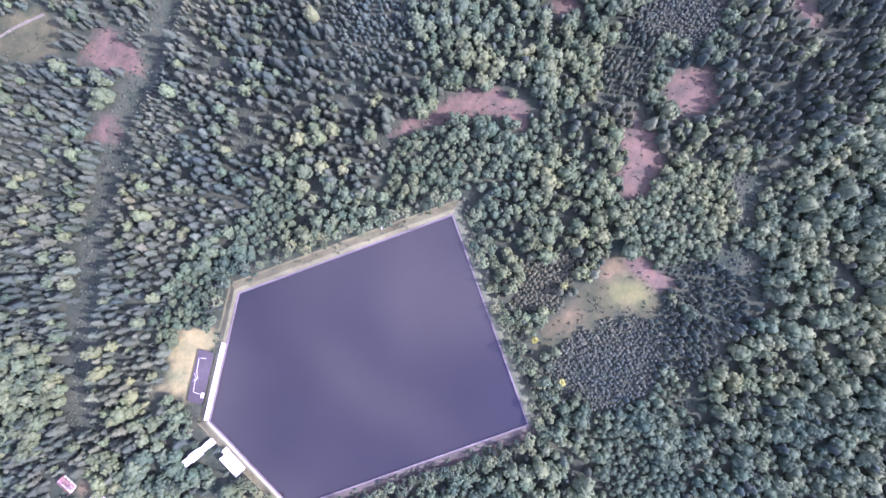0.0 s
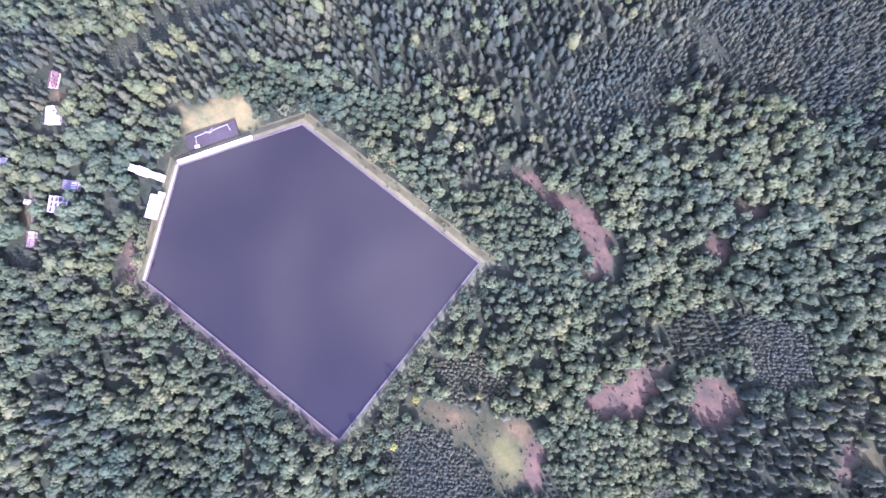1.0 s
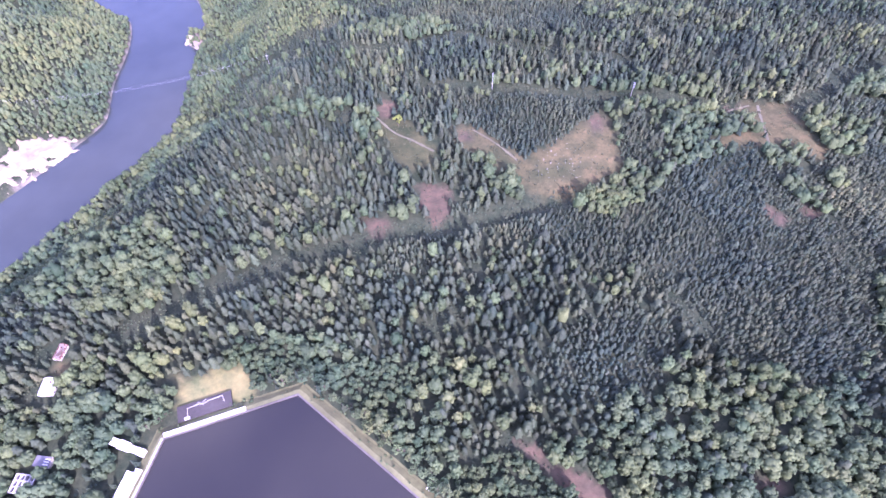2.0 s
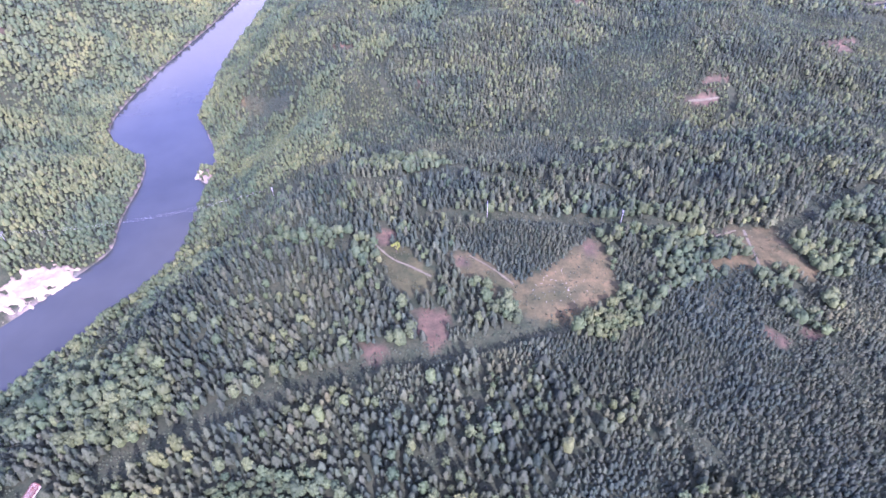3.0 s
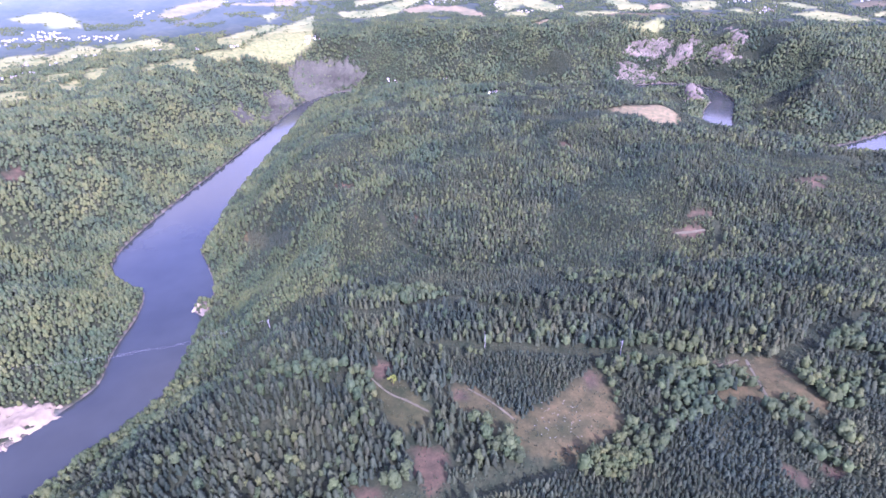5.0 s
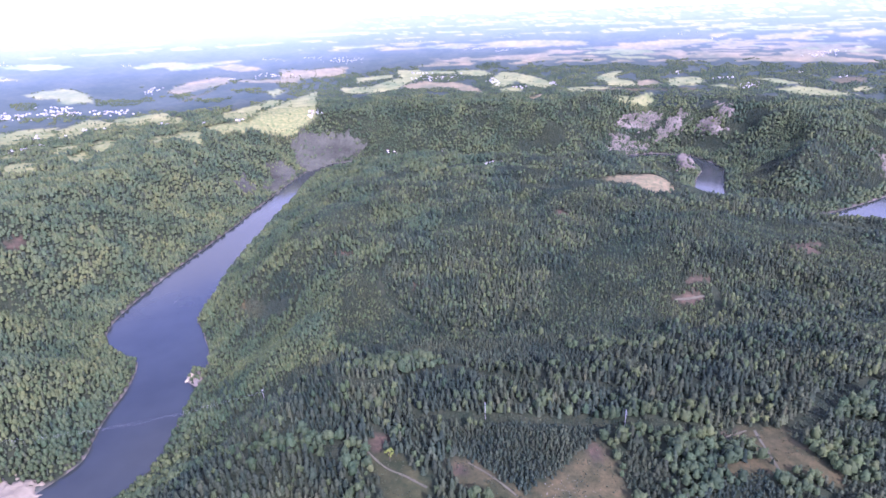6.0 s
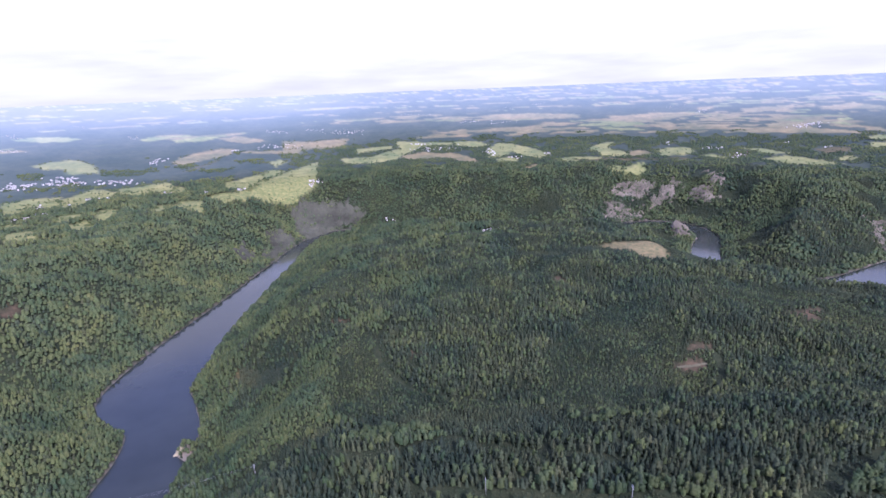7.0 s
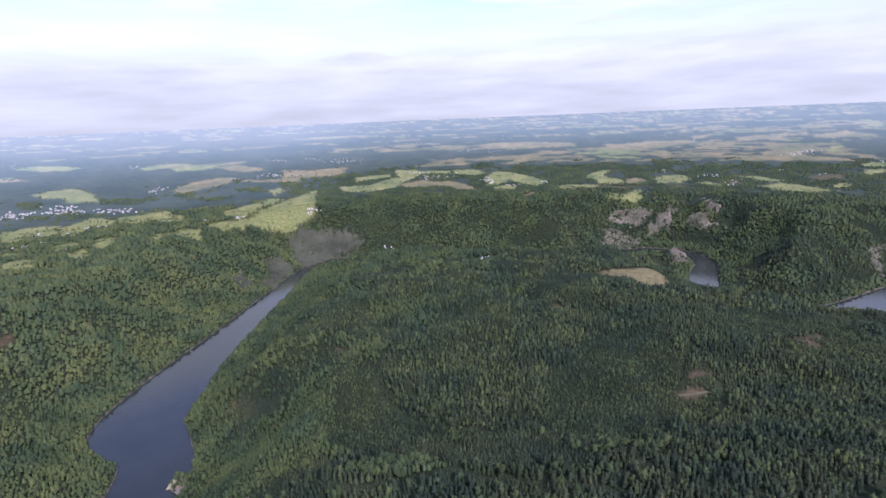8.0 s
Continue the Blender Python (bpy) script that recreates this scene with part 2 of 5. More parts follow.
def height(x, y):
    """The ground's height; x, y arrays in metres."""
    x, y = np.asarray(x, float), np.asarray(y, float)
    r = np.hypot(x, y)
    d, i = from_line(x, y, RIVER)
    shore = d - HALF[i] + 12
    nxt = np.minimum(i + 1, len(RIVER) - 1)
    prv = np.maximum(i - 1, 0)
    tx, ty = RIVER[nxt, 0] - RIVER[prv, 0], RIVER[nxt, 1] - RIVER[prv, 1]
    far_side = (tx * (y - RIVER[i, 1]) - ty * (x - RIVER[i, 0])) > 0
    # the near side: level round the basin, a gully, then the wooded dome
    gully = np.exp(-((y - 830 - 0.10 * x) / 130) ** 2) * fade(1500, 500, x)
    near = -12 - 34 * fade(420, 1000, y) - 30 * gully + 14 * np.exp(-((x - 20) / 520) ** 2 - ((y - 1450) / 380) ** 2) - 60 * fade(500, 1300, x) * fade(700, 1500, y)
    width_near = 330 + 170 * fade(1500, 2300, y)
    left = -5 + 25 * fade(2200, 3000, y)
    width_far = 430 - 200 * np.exp(-((x + 480) / 200) ** 2 - ((y - 2720) / 260) ** 2) + 0 * x
    top = np.where(far_side, left, near)
    width = np.where(far_side, width_far, width_near)
    s = fade(0, 1, shore / width)
    z = RIVER_Z - 6 + (top - RIVER_Z + 6) * s
    z = z + 26 * lumps(x, y, 330, 5) * s * (1 - s) * 3 + 9 * lumps(x, y, 300, 15) * s * fade(750, 1000, y) * fade(2900, 2500, r) + 3.5 * lumps(x, y, 170, 8) * s * fade(250, 420, r)
    z = np.where(shore < 30, np.maximum(np.minimum(z, RIVER_Z - 6 + 0.0 * z), -206) + np.clip(shore, 0, 30) * 0.45, np.maximum(z, RIVER_Z - 6 + 13.5))
    z = z + 24 * np.exp(-((x + 503) / 15) ** 2 - ((y - 893) / 15) ** 2)
    z = z + 42 * np.exp(-((x - 985) / 55) ** 2 - ((y - 2275) / 75) ** 2)
    # a side valley on the far bank
    dip = np.clip((-790 - x) / 500, 0, 1)
    z = z - 62 * np.exp(-((y - 1135 + 130 * dip) / 42) ** 2) * fade(-800, -880, x) * fade(-1450, -1150, x) * far_side * fade(30, 200, shore)
    for line, deep, half in CUTS:
        box = (x > line[:, 0].min() - 40) & (x < line[:, 0].max() + 40) & (y > line[:, 1].min() - 40) & (y < line[:, 1].max() + 40)
        if box.any():
            z = z.copy()
            z[box] -= deep * np.exp(-(from_line(x[box], y[box], line)[0] / half) ** 2)
    # the pool's shelf is kept level
    flat = fade(330, 230, np.hypot(x + 120, (y - 20)))
    z = z * (1 - flat) - 4.0 * flat
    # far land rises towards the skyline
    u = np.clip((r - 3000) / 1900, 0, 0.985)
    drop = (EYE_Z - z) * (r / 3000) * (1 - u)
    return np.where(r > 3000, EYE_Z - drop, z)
# ---- open ground: clearings, fields, tracks ----
OPEN = []


def field(kind, *points, soft=6.0, trees=0.0):
    p = np.array(points, float)
    r = np.hypot(*p.mean(0))
    if 1700 < r < 3100:   # the upland's fields run on behind the tops of the trees before them
        for back in ((0.975, 0.988) if p[:, 0].mean() < -1150 else (0.992,)):
            OPEN.append((kind, p * back, soft, trees))
    OPEN.append((kind, p, soft, trees))


def spot(kind, x, y, rx, ry, turn=0.0, soft=6.0, trees=0.0):
    a = np.arange(10) * 0.6283
    px, py = rx * np.cos(a), ry * np.sin(a)
    c, s = math.cos(radians(turn)), math.sin(radians(turn))
    OPEN.append((kind, np.stack([x + px * c - py * s, y + px * s + py * c], 1), soft, trees))


# round the basin
field("bare", (40, 116), (61, 104), (87, 89), (108, 77), (117, 61), (117, 28), (105, 28), (102, 51), (87, 67), (63, 90), soft=4)
field("bare", (98, -69), (119, -55), (143, -41), (157, -41), (159, -61), (138, -81), (107, -83))
spot("bare", 201, -71, 20, 20)
field("grass", (-39, -78), (-10, -77), (30, -88), (52, -84), (65, -99), (69, -112), (54, -138), (32, -139), (18, -113), (-23, -91))
spot("bare", 60, -118, 8, 22)
spot("bare", 227, 85, 13, 6)
spot("bare", 301, -114, 5, 18, -8)
spot("grass", 322, -108, 11, 11)
spot("bare", 207, 51, 10, 8)
LAWN = np.array([(-239, 158), (-191, 174), (-172, 152), (-177, 145), (-230, 140)], float)
field("straw", *LAWN)
spot("lawn", 38, -112, 9, 14, 20, 10)
spot("dry", -8, -86, 16, 5, -20, 7)
spot("dry", 46, -92, 9, 6, 0, 7)
# across the woods ahead
field("dry", (-11, 458), (9, 469), (34, 448), (64, 414), (111, 443), (148, 480), (160, 491), (171, 460), (172, 404), (146, 381), (120, 366),
      (79, 371), (51, 395), (21, 418), (-4, 431), soft=9)
spot("grass", 96, 398, 26, 9, 10, 12)
spot("grass", 40, 420, 20, 7, -40, 9)
spot("bare", 153, 470, 9, 14, 0, 9)
spot("bare", 2, 450, 10, 8, 0, 7)
field("grass", (-110, 496), (-87, 498), (-30, 433), (-35, 405), (-60, 401), (-82, 441))
field("bare", (-47, 379), (-16, 384), (-13, 345), (-30, 330), (-45, 351))
field("bare", (-100, 334), (-79, 336), (-73, 319), (-95, 313))
field("dry", (336, 513), (378, 505), (380, 461), (391, 426), (382, 413), (359, 436), (335, 434), (332, 465))
field("dry", (265, 434), (317, 458), (335, 455), (332, 437), (277, 431))
spot("bare", 314, 340, 7, 13, 30)
spot("bare", 351, 344, 8, 7)
# on the dome and beyond
field("crop", (472, 1642), (533, 1644), (642, 1652), (663, 1608), (653, 1508), (598, 1491), (524, 1562), soft=14)
spot("bare", 447, 920, 34, 14, 8)
spot("bare", 762, 1093, 36, 18)
spot("bare", -232, 1126, 20, 9)
spot("bare", 286, 1325, 18, 20)
spot("bare", -1086, 1272, 16, 30)
field("", (-720, 520), (-730, 570), (-706, 626), (-676, 637), (-636, 628), (-622, 610), (-645, 588), (-690, 545))
spot("dry", -362, 68, 5.5, 18, 5, 4)
spot("bare", -274, 32, 6, 20, -8, 4)
spot("dry", -346, 170, 9, 7, 0, 5)
spot("dry", -249, 40, 3, 22, -12, 3)
# dark glades in the woods
for gx, gy, ga, gb, gt in ((-331, 656, 16, 12, 0), (-324, 429, 22, 7, 20), (-14, 222, 13, 9, 30), (-29, 208, 8, 8, 0), (3, 208, 8, 7, 0), (-165, 640, 30, 7, -30), (-369, 182, 9, 6, 0),
                           (-239, 305, 10, 6, 0), (206, 226, 26, 7, -65), (-136, 484, 18, 9, -20), (297, 428, 14, 6, 0), (-57, 134, 9, 4, -40), (37, 114, 10, 5, -30), (152, -150, 26, 9, 40), (106, -170, 9, 16, 20),
                           (-4, -201, 8, 6, 0), (-362, 149, 12, 5, 0), (-365, 33, 9, 9, 0), (-285, 70, 16, 7, 10), (-850, 960, 7, 13, 20), (619, 1191, 22, 8, 0)):
    spot("", gx, gy, ga, gb, gt)
spot("bare", 484, 968, 26, 8, 20)
spot("bare", 804, 1124, 30, 8, 20)
spot("bare", -58, 964, 14, 6)
spot("bare", -90, 500, 10, 14)
spot("dry", -478, 1110, 9, 6)
# fields on the far upland
field("meadow", (-1578, 1914), (-1547, 1945), (-1550, 2008), (-1450, 1934), (-1418, 1853), (-1506, 1822), soft=7)
field("meadow", (-1714, 2091), (-1700, 2122), (-1617, 2088), (-1606, 2047), (-1661, 2021), soft=7)
field("meadow", (-1996, 2461), (-1914, 2519), (-1801, 2571), (-1743, 2455), (-1856, 2418), (-1829, 2321), (-1871, 2294), soft=7)
field("meadow", (-1742, 2676), (-1647, 2687), (-1568, 2631), (-1590, 2607), (-1656, 2559), (-1640, 2407), (-1692, 2410), (-1781, 2530), (-1736, 2560), soft=7)
field("meadow", (-1608, 2705), (-1503, 2740), (-1435, 2829), (-1397, 2816), (-1344, 2741), (-1266, 2730), (-1270, 2656), (-1432, 2667), (-1490, 2640), (-1556, 2631), soft=7)
field("meadow", (-1571, 2191), (-1558, 2293), (-1483, 2226), (-1499, 2156), (-1515, 2107), soft=7)
field("meadow", (-1452, 2069), (-1407, 2118), (-1377, 2100), (-1282, 1963), (-1311, 1952), (-1376, 1983), soft=7)
field("meadow", (-1454, 2245), (-1447, 2355), (-1384, 2320), (-1339, 2188), (-1395, 2166), soft=7)
field("meadow", (-1250, 2305), (-1246, 2383), (-1194, 2411), (-1173, 2438), (-1082, 2459), (-1034, 2327), (-1081, 2306), (-1146, 2288), (-1166, 2223), (-1212, 2233), soft=7)
field("meadow", (-1114, 2483), (-945, 2652), (-929, 2838), (-847, 3015), (-732, 3257), (-647, 2831), (-725, 2707), (-801, 2672), (-918, 2565), (-999, 2474), soft=7)
field("meadow", (-1119, 2800), (-1050, 2895), (-975, 2991), (-950, 3093), (-867, 3042), (-941, 2878), (-953, 2677), (-984, 2628), (-1066, 2689), soft=7)
field("meadow", (-1017, 3257), (-965, 3307), (-908, 3256), (-949, 3140), soft=7)
field("meadow", (-2222, 3010), (-2169, 3094), (-2099, 3156), (-2037, 3146), (-1952, 3093), (-1837, 2961), (-1907, 2925), (-1970, 2901), (-2045, 3002), (-2119, 2955), soft=7)
field("crop", (-1555, 3183), (-1552, 3307), (-1490, 3411), (-1384, 3535), (-1312, 3508), (-1291, 3402), (-1399, 3255), (-1476, 3163), soft=7)
field("dry", (-1424, 3009), (-1384, 3109), (-1328, 3296), (-1322, 3360), (-1319, 3270), (-1365, 3097), soft=7)
field("crop", (-1488, 3741), (-1374, 3792), (-1231, 3758), (-1165, 3702), (-1297, 3654), (-1383, 3672), soft=7)
field("meadow", (-1941, 3598), (-1897, 3672), (-1788, 3753), (-1770, 3675), (-1871, 3582), soft=7)
field("meadow", (-1748, 3641), (-1681, 3732), (-1564, 3768), (-1474, 3745), (-1582, 3645), (-1694, 3607), soft=7)
field("meadow", (-2579, 3399), (-2497, 3475), (-2392, 3524), (-2260, 3531), (-2305, 3454), (-2436, 3402), (-2539, 3382), soft=7)
field("crop", (-1035, 3640), (-821, 3707), (-797, 3585), (-1002, 3570), soft=7)
field("crop", (-1268, 3468), (-1063, 3503), (-870, 3543), (-893, 3441), (-1151, 3436), soft=7)
field("crop", (-1050, 3722), (-862, 3718), (-632, 3779), (-641, 3618), (-762, 3555), (-984, 3462), soft=7)
field("meadow", (-610, 3318), (-443, 3340), (-300, 3507), (-106, 3584), (-269, 3292), (-395, 3178), (-559, 3190), soft=7)
field("meadow", (-546, 3527), (-437, 3577), (-306, 3597), (-317, 3525), (-441, 3466), (-516, 3423), soft=7)
field("meadow", (-297, 3708), (-108, 3665), (78, 3638), (59, 3563), (-90, 3579), (-267, 3500), soft=7)
field("crop", (-250, 3356), (-103, 3428), (7, 3389), (130, 3335), (216, 3130), (122, 3145), (36, 3268), (-115, 3252), (-223, 3280), soft=7)
field("meadow", (61, 3654), (245, 3625), (303, 3533), (251, 3486), (107, 3535), soft=7)
field("meadow", (279, 3441), (356, 3563), (449, 3520), (520, 3451), (579, 3333), (642, 3256), (563, 3155), (470, 3220), (425, 3338), (337, 3238), (275, 3223), soft=7)
field("meadow", (301, 3183), (395, 3224), (447, 3165), (411, 3117), (308, 3107), soft=7)
field("crop", (403, 2902), (510, 3017), (535, 3000), (419, 2874), soft=7)
field("meadow", (665, 3149), (890, 3090), (871, 3024), (668, 3031), soft=7)
field("meadow", (854, 3270), (904, 3347), (1030, 3420), (1052, 3392), (980, 3302), (999, 3218), (1055, 3167), (1046, 3056), (908, 3101), (894, 3203), soft=7)
field("crop", (1040, 3166), (1127, 3171), (1174, 3068), (1056, 3046), soft=7)
field("meadow", (1232, 3169), (1307, 3162), (1404, 3125), (1384, 3046), (1292, 2989), (1189, 3034), soft=7)
field("meadow", (868, 2916), (968, 2898), (1061, 2905), (1063, 2878), (1022, 2863), (923, 2880), soft=7)
field("dry", (719, 3067), (981, 3025), (1307, 2930), (1286, 2910), (845, 3025), soft=7)
field("meadow", (1380, 2961), (1436, 2955), (1483, 2862), (1439, 2850), (1417, 2912), soft=7)
field("meadow", (1624, 3012), (1708, 2968), (1760, 2876), (1778, 2820), (1691, 2844), (1643, 2945), soft=7)
field("meadow", (1619, 2805), (1697, 2789), (1781, 2783), (1830, 2667), (1868, 2634), (1908, 2606), (1801, 2605), (1701, 2652), (1643, 2717), soft=7)
field("dry", (1922, 2849), (2016, 2856), (2056, 2805), (2026, 2751), (1967, 2765), (1904, 2781), soft=7)
field("meadow", (1912, 2683), (1979, 2709), (2009, 2683), (1961, 2632), (1915, 2650), soft=7)
field("meadow", (2236, 2933), (2359, 2924), (2305, 2853), (2217, 2890), soft=7)
field("meadow", (2183, 2842), (2280, 2820), (2238, 2763), (2140, 2765), soft=7)
field("meadow", (1705, 2562), (1735, 2555), (1693, 2507), soft=7)
field("crop", (1336, 3935), (1490, 3930), (1673, 3832), (1663, 3767), (1405, 3835), soft=7)
field("crop", (1748, 3699), (1841, 3690), (1949, 3648), (1883, 3579), (1749, 3631), soft=7)
field("crop", (1988, 3757), (2144, 3713), (2293, 3663), (2237, 3596), (2074, 3642), (1964, 3678), soft=7)
field("crop", (2284, 3649), (2389, 3614), (2345, 3567), (2270, 3598), soft=7)
field("crop", (2371, 3559), (2549, 3505), (2638, 3357), (2597, 3320), (2512, 3385), (2358, 3490), soft=7)
field("crop", (1842, 4026), (1944, 4057), (2079, 3973), (1969, 3961), (1873, 3977), soft=7)
field("crop", (1751, 3894), (1815, 3924), (1874, 3867), (1806, 3829), soft=7)
field("meadow", (2295, 3278), (2371, 3305), (2376, 3250), (2280, 3234), soft=7)
field("crop", (250, 4203), (408, 4243), (656, 4218), (1007, 4074), (972, 4007), (724, 4059), (506, 4103), soft=7)

LINES = []   # gaps through the woods: line, half width, kind of ground


def lane(kind, half, *points):
    LINES.append((kind, half, dense(points, [0] * len(points), 6.0)[0]))


lane("", 11.0, (-300, 205), (-281, 216), (-222, 248), (-163, 279), (-121, 295), (-67, 316), (7, 331), (84, 356), (114, 365))
lane("", 8.5, (-47, 541), (59, 534), (128, 526), (195, 518), (260, 509), (323, 496))
lane("", 5, (-560, 330), (-480, 330), (-374, 312))
lane("", 8.0, (386, 492), (462, 547), (539, 587))
lane("", 9.0, (-300, 720), (-149, 623), (-87, 634), (-14, 655), (43, 635), (150, 609), (207, 591))
lane("", 3.6, (-54, 1262), (-107, 1131), (-117, 1105), (-141, 1052), (-139, 970), (-121, 926), (-100, 900), (-44, 848), (10, 837), (49, 824), (77, 813), (109, 836), (136, 884))
lane("", 3.2, (176, 963), (210, 990), (249, 1012), (282, 1050))
lane("", 3.0, (114, 912), (100, 860))
lane("", 4.0, (-334, 999), (-325, 1069))
lane("", 5, (449, 510), (492, 507))
lane("", 5.0, (248, 631), (325, 715), (377, 759), (467, 853), (509, 950), (484, 976))
lane("track", 1.6, (-108, 494), (-80, 462), (-55, 446), (-32, 430))
lane("track", 2.2, (345, 505), (340, 470), (336, 436))
lane("track", 1.5, (9, 462), (34, 440), (64, 412), (111, 440))
lane("bare", 3, (265, 505), (300, 500), (336, 505))


def inside(x, y, poly):
    """Signed distance to a polygon's edge: positive within."""
    best, odd = np.full(x.shape, 1e9), np.zeros(x.shape, bool)
    for a, b in zip(poly, np.roll(poly, -1, 0)):
        e = b - a
        t = np.clip(((x - a[0]) * e[0] + (y - a[1]) * e[1]) / (e @ e), 0, 1)
        best = np.minimum(best, np.hypot(x - a[0] - t * e[0], y - a[1] - t * e[1]))
        odd ^= ((a[1] > y) != (b[1] > y)) & (x < (b[0] - a[0]) * (y - a[1]) / (b[1] - a[1] + 1e-9) + a[0])
    return np.where(odd, best, -best)


BASIN = np.array([(-135, 148), (14, 36), (-92, -105), (-256, 15), (-236, 111)], float)
KINDS = ("lawn", "meadow", "grass", "bare", "dry", "straw", "crop", "rock")


def cover_at(x, y):
    """How much of each kind of open ground lies at a place, and how near (metres, positive within) the open ground is."""
    out = {k: np.zeros(x.shape) for k in KINDS}
    clear = np.full(x.shape, -99.0)
    ragged = 3.0 * lumps(x, y, 28, 3) + 2.0 * lumps(x, y, 11, 4)
    far = np.clip(np.hypot(x, y) / 500, 1, 3)
    for kind, poly, soft, trees in OPEN:
        box = (x > poly[:, 0].min() - 30) & (x < poly[:, 0].max() + 30) & (y > poly[:, 1].min() - 30) & (y < poly[:, 1].max() + 30)
        if box.any():
            d = inside(x[box], y[box], poly) + ragged[box] * np.minimum(far[box], 2)
            w = fade(-soft, soft * 0.6, d)
            if kind in out:
                for k in KINDS:
                    out[k][box] *= 1 - w
                out[kind][box] += w
            clear[box] = np.maximum(clear[box], d)
    for kind, half, line in LINES:
        box = (x > line[:, 0].min() - 20) & (x < line[:, 0].max() + 20) & (y > line[:, 1].min() - 20) & (y < line[:, 1].max() + 20)
        if box.any():
            d = half - from_line(x[box], y[box], line)[0]
            if kind in out:
                out[kind][box] = np.maximum(out[kind][box], fade(-1.5, 1.0, d + 0.3 * ragged[box]))
            clear[box] = np.maximum(clear[box], d)
    return out, clear


def glade_at(x, y):
    """Metres within the shaded glades and cuts."""
    d = np.full(x.shape, -99.0)
    for kind, poly, soft, trees in OPEN:
        if not kind and poly[:, 0].min() > -600:
            d = np.maximum(d, inside(x, y, poly))
    for kind, half, line in LINES:
        if not kind:
            d = np.maximum(d, half - from_line(x, y, line)[0])
    return d


def shore_at(x, y):
    d, i = from_line(x, y, RIVER)
    return d - HALF[i]


# ---- the ground ----
def mesh_object(name, verts, faces, mat, smooth=False):
    """A mesh from arrays; faces is an array of triangles or of quads."""
    me = bpy.data.meshes.new(name)
    verts, faces = np.asarray(verts, np.float32), np.asarray(faces, np.int32)
    k = faces.shape[1]
    me.vertices.add(len(verts))
    me.vertices.foreach_set("co", verts.ravel())
    me.loops.add(faces.size)
    me.loops.foreach_set("vertex_index", faces.ravel())
    me.polygons.add(len(faces))
    me.polygons.foreach_set("loop_start", np.arange(len(faces), dtype=np.int32) * k)
    if smooth:
        me.polygons.foreach_set("use_smooth", np.ones(len(faces), bool))
    me.materials.append(mat)
    me.update(calc_edges=True)
    return new(name, me)


def sheet(name, r, a, mat):
    """A round or ring-shaped sheet of land, with its open ground as attributes."""
    rr, aa = np.meshgrid(r, a, indexing="ij")
    x, y = rr * np.cos(aa), rr * np.sin(aa)
    z = height(x, y)
    cover, _ = cover_at(x, y)
    sh = shore_at(x, y)
    cover["rock"] = np.maximum(cover["rock"], fade(4, 1, sh) * (rr < 3000) * 0.6)
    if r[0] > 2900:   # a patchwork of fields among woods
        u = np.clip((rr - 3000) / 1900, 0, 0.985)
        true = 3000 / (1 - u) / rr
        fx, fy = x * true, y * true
        open_far = lumps(fx, fy, 5200, 21) + 0.45 * lumps(fx, fy, 1500, 22) + 0.5 * fade(-1500, 2500, x) - 0.2
        cell = np.floor(fx / 330 + 0.8 * lumps(fx, fy, 900, 31)).astype(int) * 7919 + np.floor(fy / 620 + 0.8 * lumps(fx, fy, 1100, 32)).astype(int) * 104729
        pick = (np.abs(np.sin(cell * 12.9898)) * 43758.5453) % 1.0
        on = fade(0.16, 0.36, open_far) * (rr > 3750) * (pick > 0.46)
        cover["crop"] = np.maximum(cover["crop"], on * (pick > 0.60) * (0.5 + 0.5 * pick))
        cover["meadow"] = np.maximum(cover["meadow"], on * (pick <= 0.60) * 0.8)
        # painted haze: glow strength grows with range, and more towards the left
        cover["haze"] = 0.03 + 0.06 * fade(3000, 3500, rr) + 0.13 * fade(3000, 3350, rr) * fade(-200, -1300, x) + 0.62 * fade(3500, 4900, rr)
    nr, na = len(r), len(a)
    i, j = np.meshgrid(np.arange(nr - 1), np.arange(na), indexing="ij")
    k = (j + 1) % na
    faces = np.stack([i * na + j, (i + 1) * na + j, (i + 1) * na + k, i * na + k], -1).reshape(-1, 4)
    ob = mesh_object(name, np.stack([x, y, z], -1).reshape(-1, 3), faces, mat, True)
    for key, v in cover.items():
        at = ob.data.attributes.new(key, "FLOAT", "POINT")
        at.data.foreach_set("value", v.ravel().astype(np.float32))
    return ob


def build_ground():
    r = [0.5, 6.0]
    while r[-1] < 3000:
        r.append(r[-1] * 1.0155 + 1.6)
    a = np.radians(np.concatenate([np.arange(35, 145.01, 0.25), np.arange(146, 395, 1.5)]))
    tagged(sheet("ground", np.array(r), a, GROUND), "wooded upland with clearings, fields and a deep river valley", "ground", kind="structure")
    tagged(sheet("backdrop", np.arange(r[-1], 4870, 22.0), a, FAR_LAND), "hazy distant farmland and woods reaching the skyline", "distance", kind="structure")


build_ground()

# ---- the river ----
side = np.gradient(RIVER, axis=0)
side = np.stack([-side[:, 1], side[:, 0]], 1) / np.hypot(side[:, 0], side[:, 1])[:, None]
bank = np.concatenate([RIVER - side * (HALF[:, None] + 14), RIVER + side * (HALF[:, None] + 14)])
n_r = len(RIVER)
strip = np.array([(i, i + 1, n_r + i + 1, n_r + i) for i in range(n_r - 1)])
river = mesh_object("water", np.c_[bank, np.full(len(bank), RIVER_Z)], strip, RIVER_WATER)
tagged(river, "broad dark blue river at the valley's bottom", "river", kind="structure")


